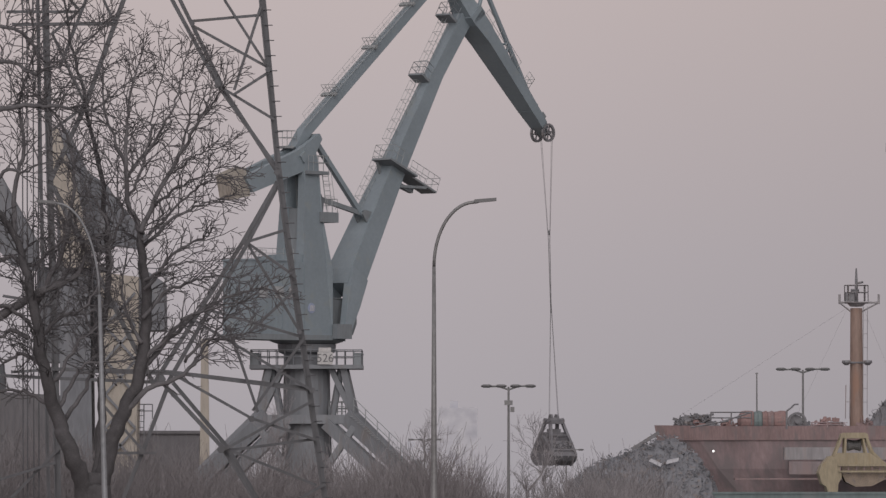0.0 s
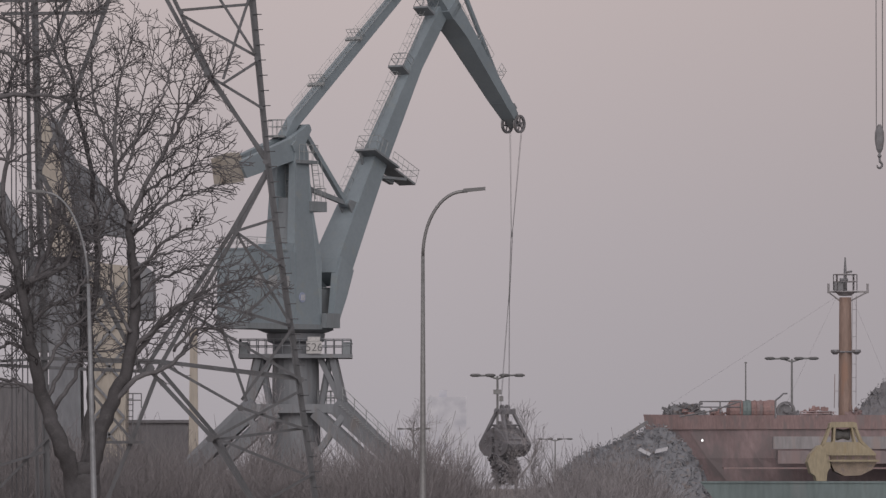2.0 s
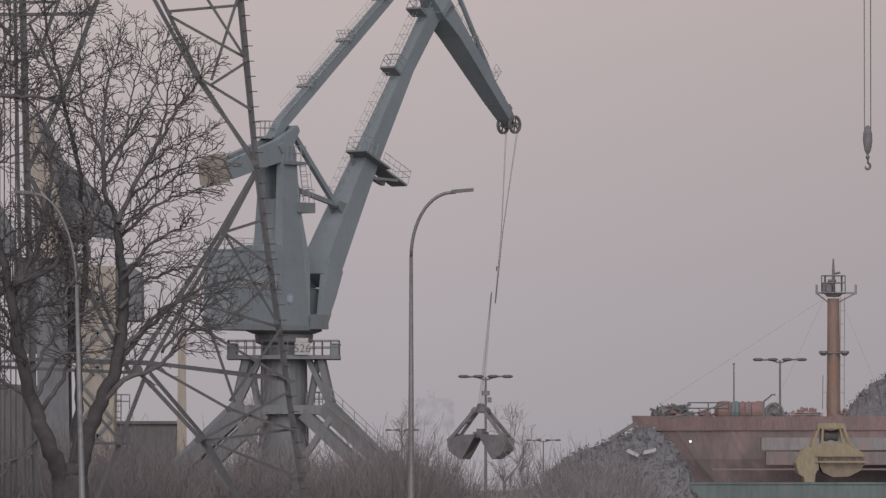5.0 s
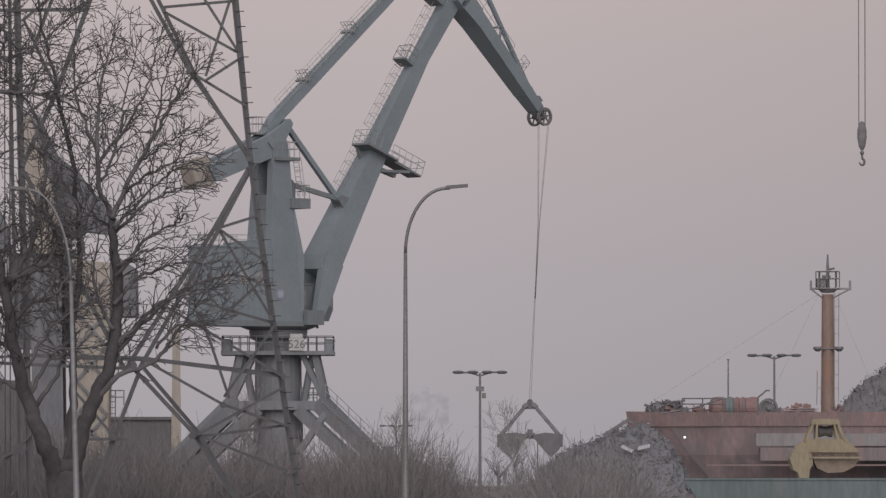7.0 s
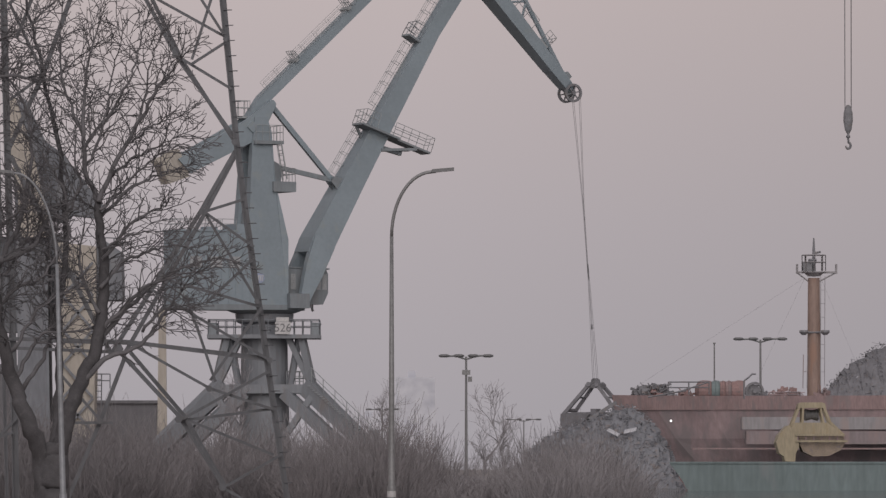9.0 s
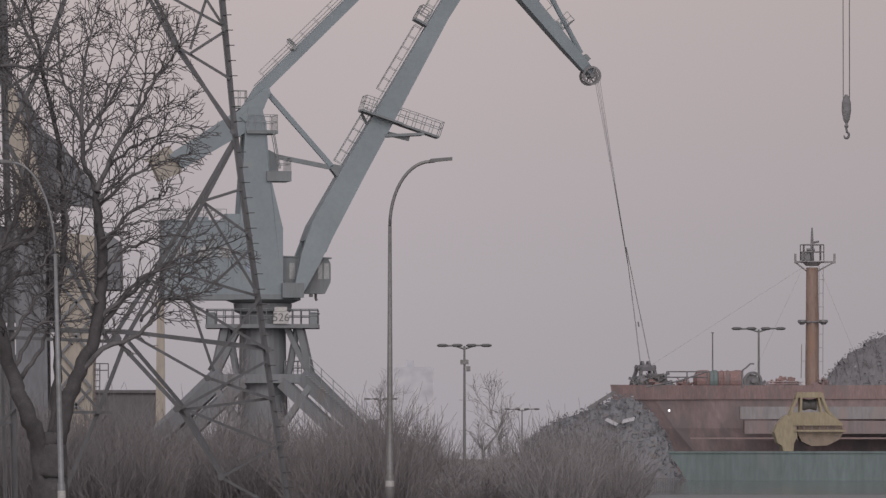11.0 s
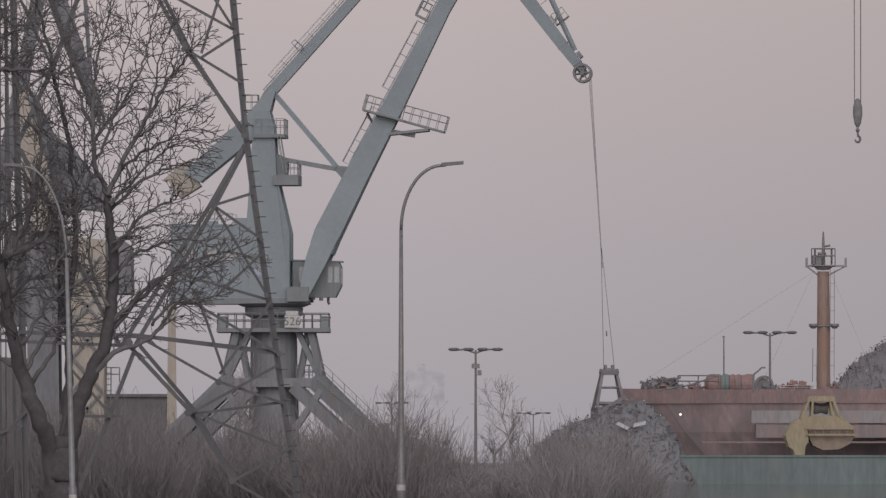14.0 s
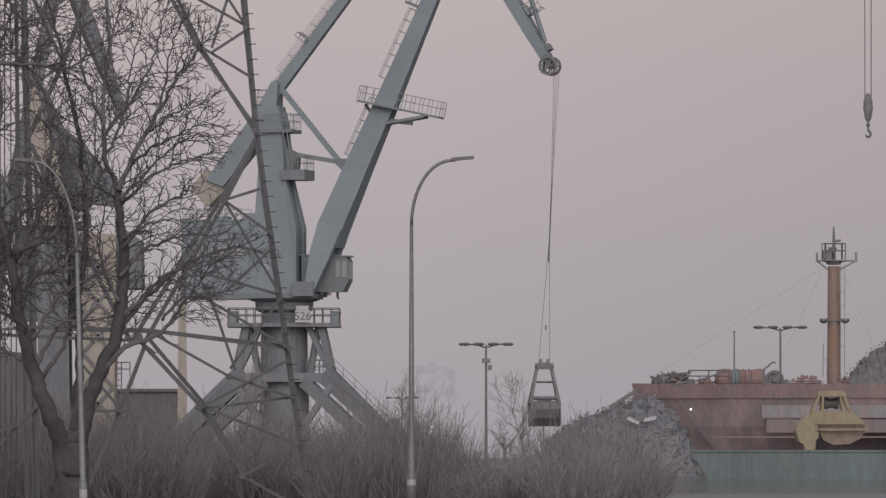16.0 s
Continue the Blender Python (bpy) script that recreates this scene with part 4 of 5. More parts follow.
def big_tree_parts():
    rng = random.Random(5)
    base = big_tree.location
    k = TD / F
    hub = at(235, 520, TD) - base
    limbs = {
        "trunk": ([(168, 1022), (168, 940), (168, 880), (167, 842)], 36, 24),
        "west": ([(158, 950), (150, 870), (128, 800), (102, 740), (78, 650), (62, 540), (32, 430), (-5, 370), (-40, 300)], 19, 2.2),
        "fork": ([(174, 950), (178, 870), (192, 800), (218, 730), (250, 650), (258, 520), (250, 440), (249, 410)], 18.5, 5.5),
        "reach": ([(252, 650), (300, 600), (360, 545), (420, 522), (462, 510)], 5.2, 1.2),
        "stem": ([(168, 880), (176, 780), (182, 700), (178, 600), (190, 480), (178, 330), (150, 190), (120, 70), (100, -40)], 9, 1.5),
        "cross": ([(62, 540), (110, 440), (130, 330), (118, 240), (60, 160)], 5.2, 1.2),
        "bough": ([(-40, 205), (40, 185), (105, 190), (160, 190), (215, 150)], 5.2, 1.0),
        "low": ([(215, 735), (262, 690), (325, 664), (362, 612), (395, 570)], 5.9, 1.5),
        "elbow": ([(250, 645), (300, 592), (340, 560), (385, 548), (425, 540)], 4.4, 1),
        "upper": ([(255, 565), (290, 520), (335, 500), (380, 488), (412, 492)], 3.7, 1),
        "back": ([(252, 610), (226, 560), (214, 500), (222, 440)], 3.7, 1),
        "rise": ([(112, 745), (150, 690), (166, 620), (150, 550), (158, 470)], 4.4, 1),
        "bridge": ([(88, 685), (118, 642), (142, 602), (185, 572), (215, 560)], 3.7, 1),
        "shoot": ([(64, 560), (96, 520), (120, 470), (116, 400)], 3.0, 1),
        "side": ([(102, 725), (62, 702), (20, 690), (-30, 702)], 4.4, 2),
        "wave": ([(325, 640), (365, 602), (405, 600), (440, 588)], 3.0, 0.9),
        "rib": ([(251, 428), (285, 392), (330, 348), (366, 324), (392, 314)], 3.0, 0.9),
        "ray": ([(266, 370), (305, 336), (345, 316), (380, 300)], 3.0, 0.9),
        "spire": ([(226, 352), (250, 300), (262, 250), (270, 190), (288, 122)], 3.0, 0.9),
        "west_fan": ([(196, 480), (190, 400), (164, 350), (130, 300)], 3.0, 0.9),
        "shaft": ([(188, 440), (214, 385), (204, 330), (208, 270)], 3.0, 0.9),
        "lower_fan": ([(256, 500), (285, 480), (318, 470), (352, 466)], 3.0, 0.9),
        "prong": ([(249, 414), (227, 356), (224, 290), (222, 227), (232, 170), (246, 110)], 5.2, 1.4),
        "arm": ([(250, 412), (265, 372), (318, 275), (348, 222), (376, 185), (396, 160)], 5.2, 1.2),
        "mid": ([(224, 312), (265, 260), (303, 200), (319, 147), (330, 98)], 3.0, 1.1),
        "spread": ([(251, 440), (303, 389), (345, 366), (378, 352)], 3.7, 1.1),
        "under": ([(258, 515), (308, 453), (345, 428), (372, 418)], 3.7, 1.1),
        "fan": ([(298, 310), (326, 290), (356, 274), (384, 266)], 2.2, 0.9),
        "crown": ([(316, 279), (332, 220), (340, 165), (358, 122)], 2.2, 0.9),
        "inner": ([(224, 292), (192, 220), (176, 140), (180, 60)], 3.0, 1.1),
        "sweep": ([(-25, 578), (52, 527), (103, 503), (137, 486), (151, 445), (140, 412)], 9, 1.6),
        "west_bough": ([(52, 600), (20, 585), (-10, 600), (-40, 590)], 5, 1.5),
        "drift": ([(-30, 120), (20, 110), (60, 135), (95, 120), (130, 140)], 4, 1.0),
        "lean": ([(30, 430), (22, 340), (40, 260), (30, 180), (52, 90), (45, 0)], 5, 1.2),
        "spur": ([(-20, 330), (15, 300), (50, 305), (82, 270)], 4, 1.0),
        "hang": ([(78, 650), (40, 625), (5, 640), (-30, 620)], 4.5, 1.2),
        "web": ([(70, 600), (110, 562), (150, 548), (176, 505)], 4.5, 1.2),
        "brush": ([(-30, 470), (20, 455), (60, 470), (105, 432), (150, 432)], 5, 1.2),
        "rung": ([(-35, 550), (10, 542), (46, 566), (58, 590)], 5, 2.0),
        "crook": ([(100, 735), (132, 668), (150, 645), (205, 640)], 4.5, 1.2),
        "wild": ([(-30, 40), (40, 60), (80, 110), (130, 90), (180, 40)], 3.7, 0.9)}
    # the crown's outline, as a few rounded masses
    masses = ((250, 262, 186, 232), (388, 300, 92, 215), (110, 190, 190, 270), (25, 320, 130, 400), (330, 520, 165, 112), (455, 515, 100, 48), (215, 560, 130, 120), (340, 640, 120, 60))

    def within(p):
        q = p + base
        x, y = MID[0] + q.x * F / TD, HOR - (q.z - EYE.z) * F / TD
        return any(((x - mx) / rx) ** 2 + ((y - my) / ry) ** 2 < 1 for mx, my, rx, ry in masses)

    def shoot(bm, p, d, length, r, level):
        """A nearly straight shoot with side shoots on alternate sides."""
        step = 0.085
        n = max(2, int(length / step))
        run, rad, side = [p], [r], rng.choice((-1, 1))
        bend = Vector((rng.gauss(0, 0.055), rng.gauss(0, 0.05), rng.gauss(0.015, 0.055)))
        gap = rng.uniform(0.1, 0.2)
        for i in range(n):
            d = (d + bend + Vector((rng.gauss(0, 0.10), rng.gauss(0, 0.08), rng.gauss(0, 0.10)))).normalized()
            p = p + d * step
            run.append(p)
            rad.append(r + (0.0072 - r) * (i + 1) / n)
            if not within(p):
                break
            gap -= step
            if level and gap < 0 and i < n - 1:
                gap = rng.uniform(0.11, 0.24)
                side = -side
                nd = Matrix.Rotation(side * rng.uniform(0.45, 0.95), 3, Vector((rng.gauss(0, 0.35), 1, rng.gauss(0, 0.35)))) @ d
                shoot(bm, p, nd.normalized(), (length - i * step) * rng.uniform(0.35, 0.7) + 0.08, max(0.0078, rad[-1] * 0.7), level - 1)
        if len(run) > 2:
            tube(bm, run, rad, 4)

    hub = at(240, 470, TD) - base
    west = at(60, 470, TD) - base
    for name, (px, w0, w1) in limbs.items():
        bm = bmesh.new()
        pts = []
        n = len(px)
        off = rng.uniform(-1.3, 1.3) if name not in ("trunk", "fork") else 0
        for i, (x, y) in enumerate(px):
            p = at(x, y, TD) - base
            p.y += off * i / n + (rng.uniform(-0.25, 0.25) if off else 0)
            pts.append(p)
        # bend between the given places
        fine, rad = [], []
        for i in range(n - 1):
            a, b = pts[max(0, i - 1)], pts[min(n - 1, i + 2)]
            for j in range(5):
                u = j / 5
                h = pts[i].lerp(pts[i + 1], u) + (u * (1 - u)) * 0.5 * ((pts[i] - a) * (1 - u) - (b - pts[i + 1]) * u)
                fine.append(h + Vector((rng.uniform(-1, 1), rng.uniform(-1, 1), rng.uniform(-1, 1))) * 0.035)
                rad.append(k * (w0 + (w1 - w0) * (i + u) / (n - 1)))
        fine.append(pts[-1])
        rad.append(k * w1)
        tube(bm, fine, rad, 9)
        if name != "trunk":
            gap, side = 0.0, 1
            every = 0.115 if name in ("wild", "bough", "cross", "west", "sweep", "side", "rise", "bridge", "shoot", "hang", "web", "brush", "rung", "crook") else 0.175
            for i in range(7 if n > 5 else 2, len(fine)):
                d = fine[i] - fine[i - 1]
                gap -= d.length
                while gap < 0:
                    gap += every * rng.uniform(0.6, 1.4)
                    side = -side
                    d = d.normalized()
                    out = (fine[i] - (west if name in ("west", "cross", "bough", "wild", "sweep") else hub)).normalized()
                    nd = Matrix.Rotation(side * rng.uniform(0.35, 1.0), 3, Vector((rng.gauss(0, 0.4), 1, rng.gauss(0, 0.4)))) @ (d + 0.45 * out + Vector((0, 0, 0.15))).normalized()
                    shoot(bm, fine[i], nd.normalized(), rng.uniform(0.45, 1.25), min(rad[i] * 0.6, rng.uniform(0.011, 0.019)), 2)
            for _ in range(3):
                shoot(bm, fine[-1], (fine[-1] - fine[-2]).normalized() + Vector((rng.gauss(0, 0.3), rng.gauss(0, 0.3), rng.gauss(0, 0.3))), rng.uniform(0.6, 1.2), min(rad[-1], 0.014), 2)
        part("trunk" if name == "trunk" else "limb", bm, BARK_SHADED if name in ("trunk", "west", "fork", "stem") else BARK, big_tree, smooth=True)


big_tree_parts()


def sapling(x, y_top, d, seed, mat=TWIG_GREY, depth=3):
    rng = random.Random(seed)
    foot = at(x, HOR, d)
    foot.z = 0
    high = at(x, y_top, d).z
    tr = thing("young_tree", foot, "slender bare young tree among the bushes", "tree", "young trees in the thicket")
    bm = bmesh.new()
    pts = [Vector((rng.uniform(-0.1, 0.1) * i, 0, high * i / 5)) for i in range(6)]
    tube(bm, pts, [0.09, 0.08, 0.06, 0.05, 0.03, 0.012], 6)
    part("trunk", bm, mat, tr)
    bm = bmesh.new()
    for i in range(1, 6):
        for _ in range(4):
            d_ = Vector((rng.uniform(-0.75, 0.75), rng.uniform(-1, 1), rng.uniform(1.0, 1.9))).normalized()
            grow(bm, pts[i], d_, high * rng.uniform(0.14, 0.28), 0.024, depth - 1, rng)
    part("crown", bm, mat, tr)


for i, (x, y, d) in enumerate(((940, 808, 250), (958, 826, 262), (498, 765, 300), (478, 782, 290), (770, 795, 300))):
    sapling(x, y, d, 40 + i)


# ---- thicket ----
def shrub_meshes(seed, mat, stems=135):
    """Two meshes of one leafless shrub: its stems, and the twigs on them."""
    rng = random.Random(seed)
    wood, fine = bmesh.new(), bmesh.new()
    for _ in range(stems):
        a, q = rng.uniform(0, 2 * math.pi), rng.uniform(0, 1) ** 0.5
        p = Vector((1.3 * q * math.cos(a), 1.0 * q * math.sin(a), 0))
        d = Vector((0.45 * q * math.cos(a) + rng.uniform(-0.15, 0.15), 0.4 * q * math.sin(a), 1)).normalized()
        long = rng.uniform(1.2, 2.3) * (1.15 - 0.35 * q)
        pts = [p]
        for i in range(4):
            d = (d + Vector((rng.uniform(-0.3, 0.3), rng.uniform(-0.3, 0.3), rng.uniform(-0.15, 0.25)))).normalized()
            pts.append(pts[-1] + d * long / 4)
        tube(wood, pts, [0.015, 0.0125, 0.010, 0.008, 0.0055], 3)
        for _ in range(rng.randint(4, 7)):
            i = rng.randint(1, 4)
            nd = (pts[i] - pts[i - 1]).normalized() + Vector((rng.uniform(-0.75, 0.75), rng.uniform(-0.75, 0.75), rng.uniform(0.0, 0.4)))
            grow(fine, pts[i].lerp(pts[i - 1], rng.random()), nd.normalized(), long * rng.uniform(0.3, 0.65), 0.009, 0, rng)
    out = []
    for name, bm in (("shrub_stems", wood), ("shrub_twigs", fine)):
        me = bpy.data.meshes.new(name)
        bm.to_mesh(me)
        bm.free()
        me.materials.append(mat)
        out.append(me)
    return out


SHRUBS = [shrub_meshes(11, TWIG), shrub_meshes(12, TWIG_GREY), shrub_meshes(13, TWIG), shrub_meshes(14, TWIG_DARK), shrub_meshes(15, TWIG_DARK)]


def thicket():
    rng = random.Random(77)
    # crest of the thicket in the opening view: from, to, height of the crest
    crest = ((-120, 100, 775), (100, 230, 800), (230, 330, 808), (330, 560, 814), (560, 720, 812), (720, 800, 795), (800, 848, 824), (848, 1000, 880), (1000, 1024, 850), (1024, 1068, 806), (1068, 1112, 798), (1112, 1150, 818), (1150, 1186, 850))
    for x0, x1, y in crest:
        for row, d in enumerate((222, 240, 262, 290)):
            if x0 > 1140 and row < 1:
                continue
            step = 1.5 * F / d
            x = x0 + rng.uniform(0, step)
            while x < x1:
                foot = at(x, HOR, d + rng.uniform(-6, 6))
                top = at(x, y + rng.uniform(-16 if x0 < 990 else 0, 26) + (3 - row) * 7, d).z
                foot.z = -0.05
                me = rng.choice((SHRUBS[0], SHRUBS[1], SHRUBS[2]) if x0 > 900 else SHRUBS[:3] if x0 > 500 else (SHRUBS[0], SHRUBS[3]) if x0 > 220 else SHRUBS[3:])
                ob = new("bare_shrub")
                for data, called in zip(me, ("stem_clump", "twig_clump")):
                    child = new(called, data)
                    child.parent = ob
                    child["kind"] = "stuff"
                s = max(0.5, top / 2.4)
                ob.matrix_world = Matrix.LocRotScale(foot, Euler((0, 0, rng.uniform(0, 6.28))), (max(1.0, s * 0.9), max(1.0, s * 0.9), s))
                tagged(ob, "dense leafless brown shrub in a thicket", "shrub", "thicket shrubs")
                x += step * rng.uniform(0.75, 1.2)


thicket()


# ---- lamps ----
def street_lamp(x, y_top, d, way, mat, label, lean=0.0):
    foot = at(x, HOR, d)
    foot.z = 0
    top = at(x, y_top, d).z
    k = d / F
    lamp = thing("street_lamp", foot, label, "street lamp", "curved-arm street lamps")
    bm = bmesh.new()
    fat = (top / 10.0) ** 1.6
    lathe(bm, [(0.12 * fat, -0.02), (0.12 * fat, 1.15), (0.092 * fat, 1.2), (0.08 * fat, 3), (0.05 * fat, top - 1.9)], "z", 16)
    bm.verts.ensure_lookup_table()
    part("pole", bm, mat, lamp, smooth=True)
    bm = bmesh.new()
    pts = []
    for i in range(13):
        a = radians(180 - 90 * i / 12 * 0.92)
        pts.append(Vector((way * (72 * k + 72 * k * math.cos(a)), 0, top - 1.9 + (1.9 - 6 * k) * math.sin(a))))
    pts.append(pts[-1] + Vector((way * 16 * k, 0, 0.03)))
    tube(bm, pts, 0.048 * fat * (1.0 if top > 9 else 0.72), 10)
    arm = part("arm", bm, mat, lamp, smooth=True)
    bm = bmesh.new()
    e = pts[-1]
    g = 1.0 if top > 9 else 0.62
    hull8(bm, [e + g * Vector((way * -0.12, b, z)) for b, z in ((-0.1, -0.04), (0.1, -0.04), (0.06, 0.06), (-0.06, 0.06))],
          [e + g * Vector((way * 0.50, b, z)) for b, z in ((-0.12, 0.02), (0.12, 0.02), (0.08, 0.11), (-0.08, 0.11))])
    part("lamp_head", bm, LAMP_BODY, arm, "dark flat lamp head")
    bm = bmesh.new()
    lathe(bm, [(0.123 * fat, 0.86), (0.123 * fat, 1.02)], "z", 16)
    part("sticker", bm, SIGN_WHITE, lamp, "pale sticker round the pole")
    if lean:
        lamp.rotation_euler = (0, radians(lean), 0)


street_lamp(768, 352, 197, 1, POLE, "tall grey street lamp with a curved arm")
street_lamp(190, 352, 140, -1, POLE_PALE, "pale grey street lamp standing before a tree", -1.6)


def yard_lamp(x, y_top, d, half, low, heads=4):
    foot = at(x, HOR, d)
    foot.z = 0
    top = at(x, y_top, d).z
    k = d / F
    lamp = thing("yard_lamp", foot, "thin mast carrying a row of yard floodlights", "yard lamp", "quay floodlight masts")
    bm = bmesh.new()
    lathe(bm, [(0.16, 0), (0.12, top * 0.4), (0.085, top)], "z", 12)
    part("mast", bm, POLE, lamp)
    bm = bmesh.new()
    tube(bm, [(-half * k, 0, top), (-half * 0.4 * k, 0, top + 0.05), (0, 0, top - 0.25), (half * 0.4 * k, 0, top + 0.05), (half * k, 0, top + 0.1)], 0.09, 6)
    crossarm = part("crossarm", bm, POLE, lamp)
    for i in range(heads):
        s = -1 + 2 * i / (heads - 1)
        x0 = s * half * 0.86 * k
        bm = bmesh.new()
        lathe(bm, [(0.07, -0.48), (0.19, -0.3), (0.2, 0.22), (0.09, 0.46)], "x", 10)
        for v in bm.verts:
            v.co.z *= 0.75
        shift(bm, (x0, 0, top + 0.06))
        part("floodlight", bm, LAMP_BODY, crossarm)
    if low:
        bm = bmesh.new()
        box(bm, -0.35, 0.35, -0.2, 0.2, top - low * k - 0.4, top - low * k)
        box(bm, 0.15, 0.5, -0.25, 0.1, top - low * k - 1.0, top - low * k - 0.55)
        part("junction_box", bm, POLE, lamp)


yard_lamp(900, 685, 600, 45, 24)
yard_lamp(1421, 655, 640, 45, 0)
yard_lamp(1002, 797, 1100, 30, 0)
yard_lamp(752, 779, 1100, 28, 0)

# ---- ship, barge, scrap ----
SD = 505.0
K = SD / F
ship = thing("cargo_ship", at(1600, HOR, SD), "rust-stained red cargo ship with cluttered deck", "ship")
ship.location.z = 0


def P(x, y, back=0.0):
    """A place on the ship."""
    p = at(x, y, SD + back)
    return p - ship.location


def ship_parts():
    z_deck = P(1300, 772).z
    z_bul = P(1300, 757).z
    # hull: stations from stem aft, half breadths
    bm = bmesh.new()
    st = []
    stem_x = P(1171, 757).x
    for i in range(15):
        u = i / 14
        x_top = stem_x + 75 * u ** 1.25
        half = 9.0 * (1 - (1 - u) ** 3.2) + 0.1
        row = []
        for zf, hf, rake in ((1.0, 1.0, 0.0), (0.62, 0.9, 0.35), (0.3, 0.75, 0.72), (0.0, 0.6, 1.0)):
            x = x_top + rake * 5.2 * (1 - u) ** 2
            row.append((x, half * (hf if u < 0.4 else hf + (1 - hf) * min(1, (u - 0.4) * 3)), z_deck * zf - 0.02))
        st.append(row)
    near = [[bm.verts.new((x, 9 - h, z)) for x, h, z in row] for row in st]
    far = [[bm.verts.new((x, 9 + h, z)) for x, h, z in row] for row in st]
    for side in (near, far):
        for a, b in zip(side, side[1:]):
            for k in range(3):
                bm.faces.new((a[k], a[k + 1], b[k + 1], b[k]))
    for a, b, c, d in zip(near, near[1:], far, far[1:]):
        bm.faces.new((a[0], b[0], d[0], c[0]))
    for e in (0, -1):
        for k in range(3):
            bm.faces.new((near[e][k], near[e][k + 1], far[e][k + 1], far[e][k]))
    part("hull", bm, HULL_RED, ship, "haze-faded red hull with raked bow")
    # bulwark: one bent plate a side
    for side in (1, -1):
        bm = bmesh.new()
        loops = []
        for i, a in enumerate(st[:10]):
            top = z_bul + (0.25 if i == 0 else 0.2 if i == 1 else 0.15)
            foot = Vector((a[0][0] - 0.05, 9 - side * (a[0][1] + 0.02), z_deck - 0.25))
            head = Vector((a[0][0] - 0.25 * (1 - i / 10), 9 - side * (a[0][1] + 0.06), top))
            t = Vector((0, 0.08 * side, 0))
            loops.append([bm.verts.new(p) for p in (foot, head, head + t, foot + t)])
        for a, b in zip(loops, loops[1:]):
            for k in range(4):
                bm.faces.new((a[k], a[(k + 1) % 4], b[(k + 1) % 4], b[k]))
        part("bulwark", bm, RUST, ship)
    bm = bmesh.new()
    p, q = P(1388, 814), P(1830, 792)
    box(bm, p.x, q.x, -0.05, 2.0, p.z, q.z)
    # strip of shadow along the hull, put on as a darker painted band
    band = bmesh.new()
    p2, q2 = P(1396, 840), P(1830, 817)
    box(band, p2.x, q2.x, -0.03, 2.0, p2.z, q2.z)
    part("dark_band", band, BAND, ship, "hull shadow painted as a dark, rust-stained band")
    part("hull_patch", bm, HULL_GREY, ship, "grey repainted strip of the hull")
    bm = bmesh.new()
    for y in (848,):
        p, q = P(1300, y), P(1900, y)
        box(bm, p.x, q.x, -0.12, 2.0, p.z - 0.06, p.z + 0.06)
    part("rubbing_strake", bm, RUST, ship)
    bm = bmesh.new()
    p = P(1262, 799)
    lathe(bm, [(0.05, -0.9), (0.085, -0.7)], "y", 12)
    shift(bm, (p.x, 0.4, p.z))
    part("hawse_lamp", bm, LIT, ship, "small lit white lamp on the bow")
    # forecastle gear
    for x0, x1, mat in ((1312, 1341, DRUM_RED), (1341.5, 1356, HULL_TEAL), (1356.5, 1366, DRUM_RED), (1366.5, 1377, RUST), (1377.5, 1400, DRUM_RED)):
        p, q = P(x0, 745), P(x1, 745)
        bm = bmesh.new()
        r = 20 * K
        w = (q.x - p.x) / 2
        lathe(bm, [(r * (0.45 if x0 < 1330 else 0.9), -w), (r * 0.93, -w + 0.25), (r, 0), (r * 0.97, w - 0.1), (r * 0.9, w)], "x", 20)
        shift(bm, ((p.x + q.x) / 2, 6.7, P(1340, 745).z))
        part("winch_drum", bm, mat, ship)
    bm = bmesh.new()
    p = P(1314, 770)
    q = P(1400, 763)
    box(bm, p.x, q.x, 6.2, 8.4, z_deck - 0.1, q.z)
    part("winch_bed", bm, RUST, ship)
    bm = bmesh.new()
    c = P(1418, 745)
    sheave(bm, Vector((c.x, 6.2, c.z)), 17 * K, 0.4)
    n0 = len(bm.verts)
    lathe(bm, [(12.5 * K, -0.3), (12.5 * K, 0.3)], "y", 16)
    shift(bm, (c.x - 0.1, 6.3, c.z), n0)
    beam(bm, (c.x, 6.2, c.z - 12 * K), (c.x, 6.2, z_deck - 0.1), 0.5, 0.4)
    part("mooring_reel", bm, IRON, ship, "dark spoked mooring reel")
    bm = bmesh.new()
    tube(bm, [P(1392, 728, 3), P(1400, 722, 3), P(1406, 716, 3), P(1413, 716, 3)], 0.07, 6)
    tube(bm, [P(1392, 728, 3), P(1392, 760, 3)], 0.07, 6)
    part("fairlead_arm", bm, IRON, ship)
    bm = bmesh.new()
    railing(bm, [P(1258, 752, 2), P(1330, 752, 2)], 22 * K, 1.2, 0.045)
    tube(bm, [P(1274, 748, 2), P(1330, 730, 2)], 0.055, 5)
    tube(bm, [P(1222, 757, 2), P(1290, 745, 2)], 0.06, 5)
    part("bow_railing", bm, IRON, ship)
    bm = bmesh.new()
    railing(bm, [P(1436, 757, 2), P(1492, 757, 2)], 9 * K, 1.0, 0.045)
    part("side_railing", bm, HULL_RED, ship)
    rng = random.Random(3)
    gear = ((1212, 750, 9), (1226, 743, 12), (1238, 747, 14), (1252, 743, 16), (1268, 754, 14), (1284, 758, 14), (1298, 752, 14), (1440, 757, 12), (1456, 754, 14), (1474, 750, 18), (1492, 752, 14), (1536, 752, 14))
